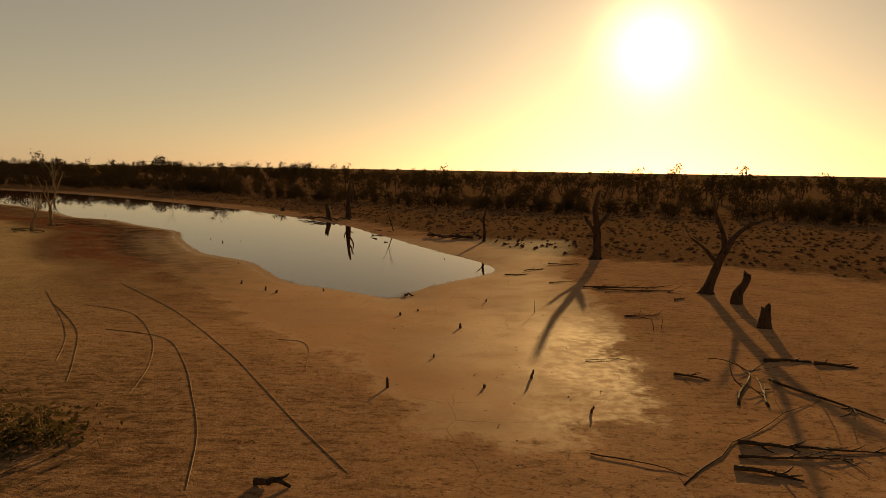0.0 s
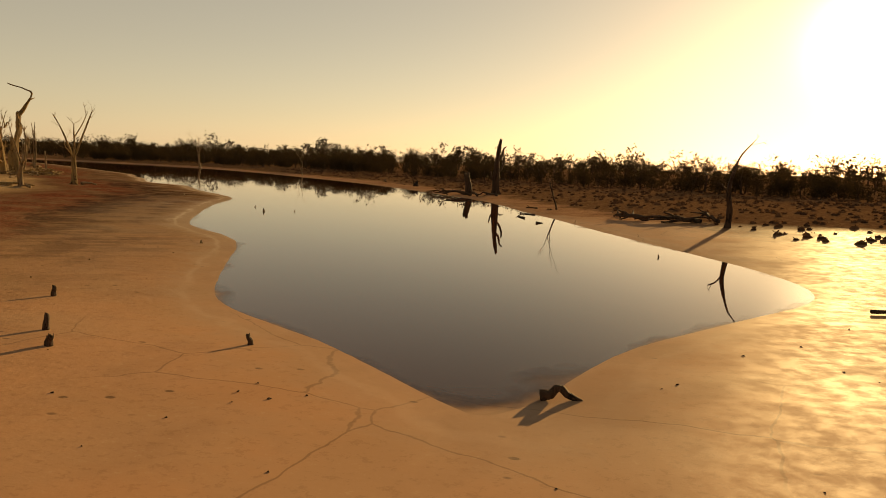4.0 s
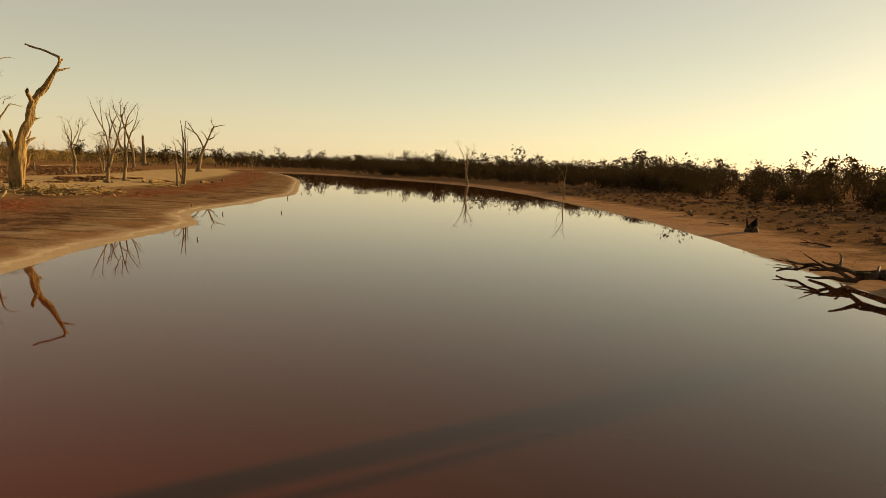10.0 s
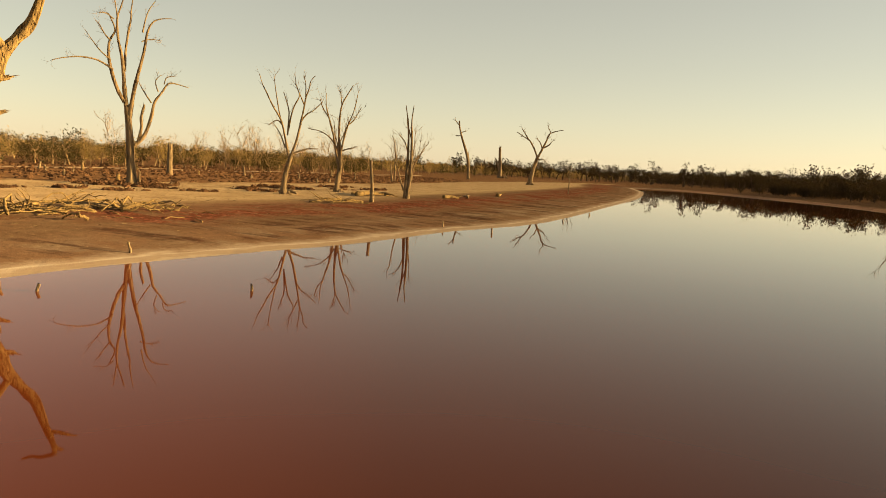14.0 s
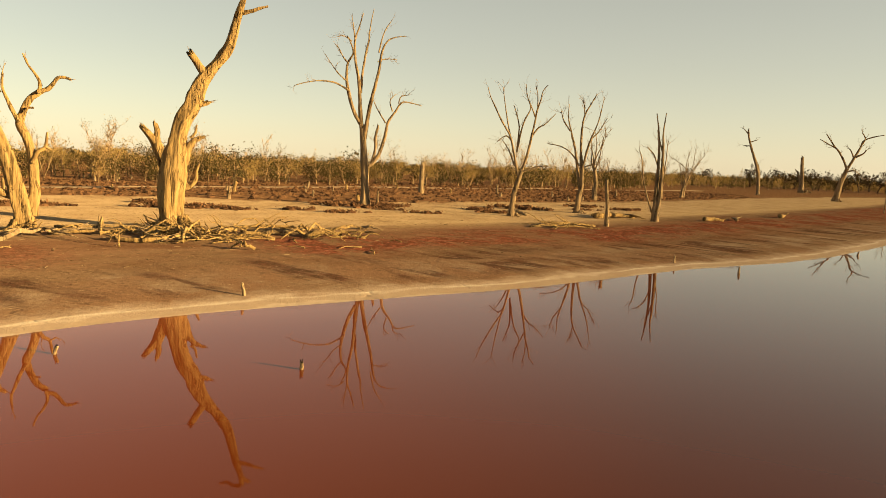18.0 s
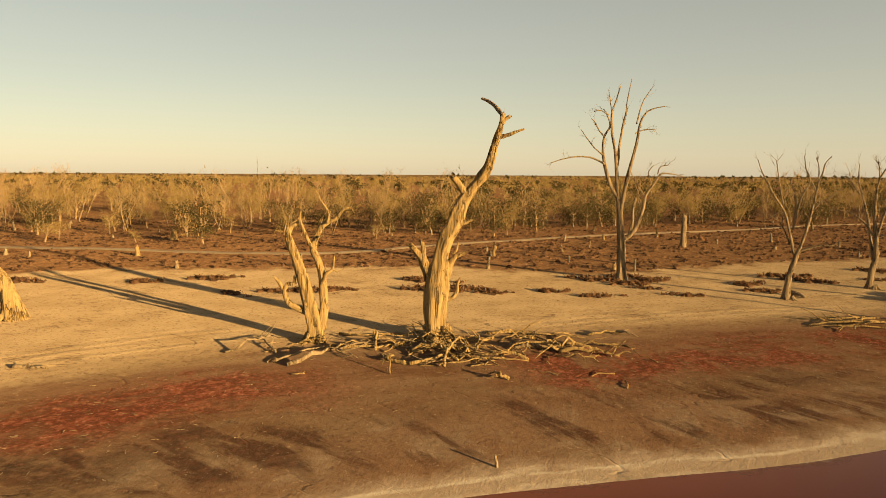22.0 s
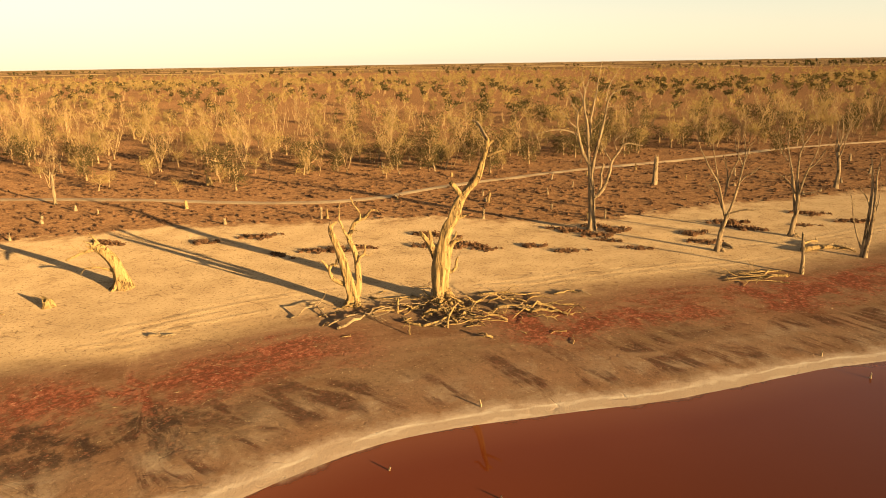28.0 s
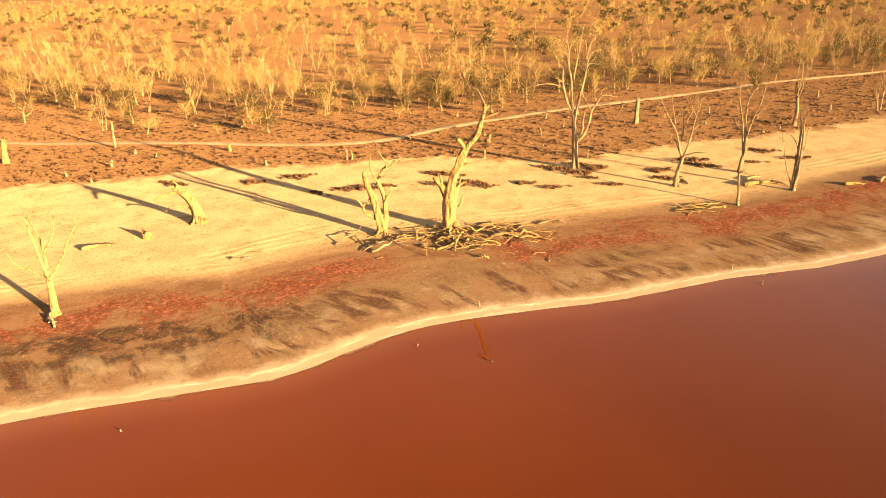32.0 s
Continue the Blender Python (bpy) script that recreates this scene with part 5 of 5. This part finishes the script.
# brown heath tufts
def tuft(rng, wide, tall, leaves):
    """A low lumpy mound with a few leaves standing out of it."""
    s = Shape()
    rings = [(1.0, -0.05), (0.85, 0.55), (0.35, 1.0)]
    for r, h in rings:
        for k in range(6):
            a = k * math.pi / 3 + rng.uniform(-0.25, 0.25)
            rr = wide * r * rng.uniform(0.7, 1.25)
            s.v.append(Vector((rr * math.cos(a), rr * math.sin(a), tall * h * rng.uniform(0.7, 1.3))))
    for ring in range(2):
        for k in range(6):
            a, b = ring * 6 + k, ring * 6 + (k + 1) % 6
            s.q.append((a, b, b + 6, a + 6)), s.mi.append(1)
    s.q += [(12, 13, 14, 15), (12, 15, 16, 17)]
    s.mi += [1, 1]
    for _ in range(leaves):
        s.leaf(Vector((rng.gauss(0, wide * 0.6), rng.gauss(0, wide * 0.6), tall * rng.uniform(0.4, 1.3))), 0.11 * rng.uniform(0.6, 1.4), rng, -0.6)
    return joined((Shape(), s), None)


small_tufts = [tuft(rng, 0.19, 0.11, 7) for _ in range(8)]
tufts = [tuft(rng, 0.19, 0.11, 4) for _ in range(8)]


def in_heath(x, y):
    v = float(signed_distance(BARE_LINE, np.array([x]), np.array([y]))[0])
    return v


TRACK_Y = [5, 24, 37, 46.3, 56, 62, 66.7, 69.2, 76.7, 83.6, 91.2, 97, 108.5, 128]
TRACK_X = [-56, -60.5, -64.4, -67.6, -70, -72.3, -76.6, -83, -94.9, -103, -113.6, -121.5, -134, -160]
heath_spots = []
cand = [(rng.uniform(-135, -48), rng.uniform(-25, 125)) for _ in range(22000)]
cand_v = signed_distance(BARE_LINE, np.array([c[0] for c in cand]), np.array([c[1] for c in cand]))
for (x, y), v in zip(cand, cand_v):
    if v > 0.5 and abs(x - float(np.interp(y, TRACK_Y, TRACK_X))) > 1.3 and x > west_front(y) - 12 and rng.random() < (0.9 if v < 22 else 0.45):
        heath_spots.append((x, y))
heath_z = z_many(heath_spots)
thicket("heath_tufts", tufts, [(rng.randrange(8), x, y, z, rng.uniform(0, 6.28), rng.uniform(0.35, 1.15)) for (x, y), z in zip(heath_spots, heath_z)], [STEM, HEATH], "low brown heath tufts over bare soil", "heath")
cand = [(rng.uniform(-90, 60), rng.uniform(10, 190)) for _ in range(24000)]
cand_v = signed_distance(BARE_LINE, np.array([c[0] for c in cand]), np.array([c[1] for c in cand]))
east_spots = [c for c, v in zip(cand, cand_v) if v > 1.0 and c[1] < east_front(c[0]) + 20 and c[0] > -75 + (190 - c[1]) * 0.3 and rng.random() < 0.8]
east_z = z_many(east_spots)
thicket("bank_scrub", small_tufts, [(rng.randrange(8), x, y, z, rng.uniform(0, 6.28), rng.uniform(0.35, 1.15)) for (x, y), z in zip(east_spots, east_z)], [STEM, HEATH], "dark low scrub on the shaded bank", "scrub")

# ---- driftwood, sticks and stumps ----
rng = random.Random(31)
# the tangle of bleached branches round the great tree
for k in range(50):
    u, w = (rng.gauss(-1.6, 1.5), rng.gauss(-1.6, 1.0)) if k % 5 < 3 else (rng.gauss(2.1, 1.5), rng.gauss(-1.5, 0.9))
    if abs(u) < 0.7 and w > -0.6:
        continue
    p = Vector((-55.5, 81.7, 0)) + ACROSS * u + AWAY * w
    turn = math.degrees(VIEW) + rng.gauss(0, 48) + (180 if rng.random() < 0.5 else 0)
    fallen_branch(p.x, p.y, turn, rng.uniform(1.0, 3.4), rng.choice((0.028, 0.036, 0.05, 0.07)), 200 + k, mat=BARK if k % 5 else GREY_BARK, forks=rng.randint(2, 5), group="driftwood pile", arch=rng.choice((0.1, 0.25, 0.5)), bend=0.24)
for k in range(44):
    u, w = rng.gauss(0, 3.6), rng.gauss(-1.4, 1.6)
    p = Vector((-55.3, 81.5, 0)) + ACROSS * u + AWAY * w
    fallen_branch(p.x, p.y, rng.uniform(0, 360), rng.uniform(0.35, 0.9), 0.022, 280 + k, "small bleached stick on the sand", BARK, 1, "driftwood pile", "stick", arch=0.05, bend=0.2)
LOGS = [(-55.6, 85.2, 100, 1.9, 0.12), (-58.5, 86.8, 115, 1.3, 0.05), (-58.9, 87.4, 60, 0.9, 0.05),         (-71.6, 98.3, 120, 2.8, 0.16), (-72.2, 98.9, 95, 2.2, 0.12), (-73.0, 97.7, 140, 1.7, 0.09), (-70.2, 93.2, 40, 0.8, 0.14), (-45.1, 63.7, 150, 1.7, 0.11), (-37.3, 69.8, 60, 1.1, 0.12),
        (-37.0, 63.2, 20, 2.2, 0.10), (-35.4, 62.0, 160, 2.0, 0.08), (-36.4, 61.4, 80, 1.6, 0.07), (-46.8, 72.9, 110, 1.3, 0.07), (-74.0, 104.0, 130, 1.5, 0.14), (-76.0, 106.0, 160, 1.8, 0.12), (-81.4, 110.9, 130, 1.4, 0.16)]
for k in range(6):
    fallen_branch(-64.7 + rng.gauss(0, 0.2), 95.0 + rng.gauss(0, 0.2), -60 + rng.gauss(0, 16), rng.uniform(2.4, 3.8), rng.choice((0.03, 0.045, 0.06)), 620 + k, "long bleached branch fallen beside a broken trunk", BARK, 3, "western driftwood", arch=0.15, bend=0.14)
for k, (x, y, turn, length, r) in enumerate(LOGS):
    fallen_branch(x, y, turn, length, r, 300 + k, "bleached driftwood log on the shore", BARK if k % 2 else GREY_BARK, 3, "western driftwood")
# sticks standing in and beside the red water
for k, (x, y, h, r) in enumerate([(-42.3, 86.0, 0.35, 0.06), (-42.25, 89.4, 0.3, 0.06), (-46.8, 87.0, 0.6, 0.07), (-55.8, 97.5, 0.55, 0.07), (-54.4, 99.0, 0.5, 0.07), (-32.8, 79.1, 0.25, 0.05), (-18.4, 59.6, 0.4, 0.12),
                                  (-20.2, 62.0, 0.3, 0.07), (-17.2, 60.6, 0.22, 0.05), (-27.5, 66.4, 0.35, 0.1), (-13.2, 46.0, 0.25, 0.07), (-61.5, 105.8, 0.5, 0.08), (-67.0, 110.5, 0.6, 0.08), (-3.2, 62.6, 0.5, 0.03), (-0.3, 56.8, 0.45, 0.03), (0.2, 50.5, 0.3, 0.05)]):
    ob = stump(x, y, h * (0.38 if k < 6 else 0.26), r * 0.42, 340 + k, "short weathered stick standing in shallow water", GREY_BARK, 0.25)
    ob.location.z = max(ob.location.z, WATER_Z - 0.02)
fallen_branch(-6.3, 65.2, 115, 1.7, 0.06, 360, "dark stick floating on the lake", DARK_BARK, 0, z=WATER_Z - 0.02, rise=0.0, arch=0.02)
fallen_branch(-4.8, 61.7, 40, 0.45, 0.06, 361, "dark stick floating on the lake", DARK_BARK, 0, z=WATER_Z - 0.02, rise=0.0, arch=0.02)
fallen_branch(-1.6, 35.3, 20, 0.5, 0.07, 362, "dark stick lying in shallow water", DARK_BARK, 0, z=WATER_Z)
# sticks on the mud of the dry end
for k, (x, y, h, r) in enumerate([(-1.4, 18.6, 0.36, 0.07), (2.6, 19.7, 0.34, 0.07), (3.7, 16.8, 0.26, 0.05), (0.75, 26.7, 0.22, 0.09), (-8.8, 35.3, 0.3, 0.08), (-8.1, 34.6, 0.22, 0.1), (-10.6, 37.4, 0.25, 0.08), (2.1, 32.9, 0.2, 0.06),
                                  (-1.0, 30.6, 0.12, 0.08), (-1.7, 29.5, 0.15, 0.1), (-0.2, 22.0, 0.15, 0.05), (1.2, 18.7, 0.12, 0.07), (4.0, 30.0, 0.9, 0.02), (8.4, 26.6, 0.6, 0.02), (8.0, 26.3, 0.7, 0.02), (-6.0, 36.0, 0.2, 0.07)]):
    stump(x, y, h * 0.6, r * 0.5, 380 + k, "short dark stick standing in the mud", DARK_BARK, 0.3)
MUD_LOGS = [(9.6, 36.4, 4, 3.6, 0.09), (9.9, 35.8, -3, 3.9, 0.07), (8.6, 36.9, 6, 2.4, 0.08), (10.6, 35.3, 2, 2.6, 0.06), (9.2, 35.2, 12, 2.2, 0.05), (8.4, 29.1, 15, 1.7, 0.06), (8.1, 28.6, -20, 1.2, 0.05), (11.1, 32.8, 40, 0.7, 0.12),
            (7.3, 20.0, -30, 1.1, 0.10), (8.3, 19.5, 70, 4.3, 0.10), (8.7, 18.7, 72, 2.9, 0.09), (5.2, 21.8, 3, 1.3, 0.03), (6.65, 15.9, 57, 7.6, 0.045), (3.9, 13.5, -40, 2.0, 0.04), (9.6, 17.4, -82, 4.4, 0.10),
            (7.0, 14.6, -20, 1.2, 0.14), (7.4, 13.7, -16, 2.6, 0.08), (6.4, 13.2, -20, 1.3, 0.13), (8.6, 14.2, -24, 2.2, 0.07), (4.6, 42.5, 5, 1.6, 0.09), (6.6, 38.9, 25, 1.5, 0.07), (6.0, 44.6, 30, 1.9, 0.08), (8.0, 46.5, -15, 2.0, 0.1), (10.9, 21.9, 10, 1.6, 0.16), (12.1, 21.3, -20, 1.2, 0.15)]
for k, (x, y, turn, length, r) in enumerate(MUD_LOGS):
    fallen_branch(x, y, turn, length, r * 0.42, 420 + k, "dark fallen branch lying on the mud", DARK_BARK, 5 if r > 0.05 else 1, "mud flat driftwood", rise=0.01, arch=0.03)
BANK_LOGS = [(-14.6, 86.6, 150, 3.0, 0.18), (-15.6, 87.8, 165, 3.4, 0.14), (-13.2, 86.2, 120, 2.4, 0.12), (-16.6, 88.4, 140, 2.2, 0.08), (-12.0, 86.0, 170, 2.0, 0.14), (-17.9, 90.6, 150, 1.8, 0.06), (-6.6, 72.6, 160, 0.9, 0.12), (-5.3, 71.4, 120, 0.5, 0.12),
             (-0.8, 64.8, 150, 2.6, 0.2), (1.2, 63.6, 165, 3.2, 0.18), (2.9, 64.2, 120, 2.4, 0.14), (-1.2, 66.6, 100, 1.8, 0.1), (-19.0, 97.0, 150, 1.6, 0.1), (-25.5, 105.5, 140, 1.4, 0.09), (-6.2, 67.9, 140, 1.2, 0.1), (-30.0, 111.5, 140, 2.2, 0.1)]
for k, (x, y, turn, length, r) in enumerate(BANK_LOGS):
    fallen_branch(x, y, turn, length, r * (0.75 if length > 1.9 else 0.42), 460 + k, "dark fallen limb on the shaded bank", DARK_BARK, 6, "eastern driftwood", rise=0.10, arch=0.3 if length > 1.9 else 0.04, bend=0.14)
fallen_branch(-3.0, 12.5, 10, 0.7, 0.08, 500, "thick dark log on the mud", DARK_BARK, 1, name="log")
# pale stumps among the heath
spots = []
while len(spots) < 60:
    x, y = rng.uniform(-112, -54), rng.uniform(8, 106)
    if 0.5 < in_heath(x, y) < 34 and abs(x - float(np.interp(y, TRACK_Y, TRACK_X))) > 2.5:
        spots.append((x, y))
for k, (x, y) in enumerate(spots):
    stump(x, y, rng.uniform(0.2, 0.75), rng.uniform(0.05, 0.13), 520 + k, "pale broken stump among brown heath", GREY_BARK if k % 4 else BARK, 0.15, "heath stumps")
# low heath islands on the sand
heath_meshes = []
for k in range(5):
    s = Shape()
    for _ in range(16):
        mv, mq, _ = tuft(rng, rng.uniform(0.10, 0.22), rng.uniform(0.07, 0.14), 14)
        base, shift = len(s.v), Vector((rng.gauss(0, 0.45), rng.gauss(0, 0.22), 0))
        s.v += [Vector(p) + shift for p in mv.tolist()]
        s.q += [tuple(int(i) + base for i in f) for f in mq]
    for _ in range(160):
        s.leaf(Vector((rng.gauss(0, 0.5), rng.gauss(0, 0.26), abs(rng.gauss(0.03, 0.05)))), 0.05 * rng.uniform(0.6, 1.3), rng, -0.6)
    heath_meshes.append(s.mesh("heath_shrub", HEATH, False))
ISLANDS = [(-60.5, 71.3), (-61.2, 72.4), (-62.2, 73.4), (-58.8, 69.8), (-63.9, 77.6), (-64.5, 80.4), (-66.3, 82.6), (-65.0, 79.0), (-66.0, 85.0), (-68.0, 88.5), (-71.0, 92.0), (-73.0, 91.0), (-75.5, 94.0), (-78.0, 97.5), (-80.5, 100.5), (-62.0, 66.0), (-59.5, 63.5), (-57.0, 58.0), (-66.5, 76.0), (-69.2, 86.6), (-70.4, 85.9), (-72.0, 86.4), (-70.8, 83.6), (-72.6, 85.2), (-77.0, 93.0), (-82.0, 98.0)]
for k, (x, y) in enumerate(ISLANDS):
    ob = new("heath_shrub", heath_meshes[k % 5])
    ob.matrix_basis = pose(x, y, ground_z(x, y) - 0.01, 0, 0, 110 + rng.gauss(0, 12)) @ Matrix.Scale(rng.uniform(0.7, 1.5), 4)
    tagged(ob, "low brown heath shrub on pale sand", "shrub", "sand heath")
shrub = Shape()
for _ in range(700):
    shrub.leaf(Vector((rng.gauss(0, 0.7), rng.gauss(0, 0.5), abs(rng.gauss(0.1, 0.28)))), 0.14 * rng.uniform(0.6, 1.4), rng)
dark_shrub = holder("shrub", pose(-8.7, 14.3, ground_z(-8.7, 14.3)), "dark low shrub on the cracked mud", "shrub")
part("foliage", shrub, GREEN_LEAF, dark_shrub, "", False)
for k in range(3):
    s = Shape()
    s.tube(crooked((rng.uniform(-0.4, 0.6), rng.uniform(-0.4, 0.3), 0), (rng.uniform(-0.3, 0.3), -0.2, 1), 0.9, 4, rng, 0.15), taper(0.03, 0.012, 5), 5, rng, 0.1)
    part("dead_stem", s, BARK, dark_shrub, "bare pale stem")

# curved ridges in the mud of the dry end
RUTS = [[(-16.1, 35.5), (-14.0, 32.9), (-10.5, 28.2), (-6.8, 22.3), (-4.9, 18.8), (-3.2, 15.6), (-1.7, 13.0)], [(-12.0, 25.1), (-9.5, 24.0), (-7.7, 20.9), (-6.2, 17.4), (-5.2, 14.8), (-4.5, 12.2)], [(-15.0, 29.6), (-12.4, 28.1), (-9.9, 24.0), (-8.5, 20.3), (-7.9, 17.7)],
        [(-16.2, 29.5), (-13.0, 25.0), (-10.9, 20.7), (-10.0, 18.6)], [(-5.6, 24.1), (-4.8, 23.9), (-4.3, 22.8), (-3.9, 20.2)], [(-18.4, 32.8), (-13.4, 25.0), (-11.4, 20.7)]]
for k, line in enumerate(RUTS):
    ribbon("mud_ridge", line, (0.022, 0.03, 0.02, 0.018, 0.015, 0.015)[k], RUT, 0.005, "thin curved ridge in dry mud", "mud ridge", 0.010, k)

# fine litter of twigs and chips scattered over the western sand
chips = []
for _ in range(5):
    s = Shape()
    line = crooked((-0.15, 0, 0.012), (1, 0, 0), 0.3, 3, rng, 0.2)
    for p in line:
        p.z = max(p.z, 0.008)
    s.tube(line, taper(0.013, 0.006, 4), 4, cap=False)
    chips.append(joined((s, Shape()), None))
spots = []
for _ in range(1500):
    d = abs(rng.gauss(0, 14)) + 6
    a = LAKE_LINE[rng.randint(24, 57)]
    x, y = a.x - d * rng.uniform(0.6, 1.0), a.y - d * rng.uniform(-0.1, 0.8)
    spots.append((x, y))
spot_s = signed_distance(LAKE_LINE, np.array([c[0] for c in spots]), np.array([c[1] for c in spots]))
spots = [c for c, d in zip(spots, spot_s) if d > 1.2]
thicket("twig_litter", chips, [(rng.randrange(5), x, y, z, rng.uniform(0, 6.28), rng.uniform(0.2, 0.65)) for (x, y), z in zip(spots, z_many(spots))], [GREY_BARK, LEAF], "scattered bleached twigs on the sand", "litter")
# dark bits of bark and clods on the mud of the dry end
bits = []
for _ in range(5):
    s = Shape()
    s.tube([Vector((-0.05, 0, 0.0)), Vector((-0.02, rng.uniform(-0.02, 0.02), 0.02)), Vector((0.05, rng.uniform(-0.03, 0.03), 0.01))], [0.012, 0.026, 0.008], 5, rng, 0.3, False)
    bits.append(joined((s, Shape()), None))
spots = [(rng.gauss(-1, 8), rng.uniform(9, 48)) for _ in range(500)]
spot_s = signed_distance(LAKE_LINE, np.array([c[0] for c in spots]), np.array([c[1] for c in spots]))
spots = [c for c, d in zip(spots, spot_s) if d > 0.6]
thicket("bark_litter", bits, [(rng.randrange(5), x, y, z, rng.uniform(0, 6.28), rng.uniform(0.15, 0.5)) for (x, y), z in zip(spots, z_many(spots))], [DARK_BARK, LEAF], "dark bits of bark scattered on dry mud", "litter")
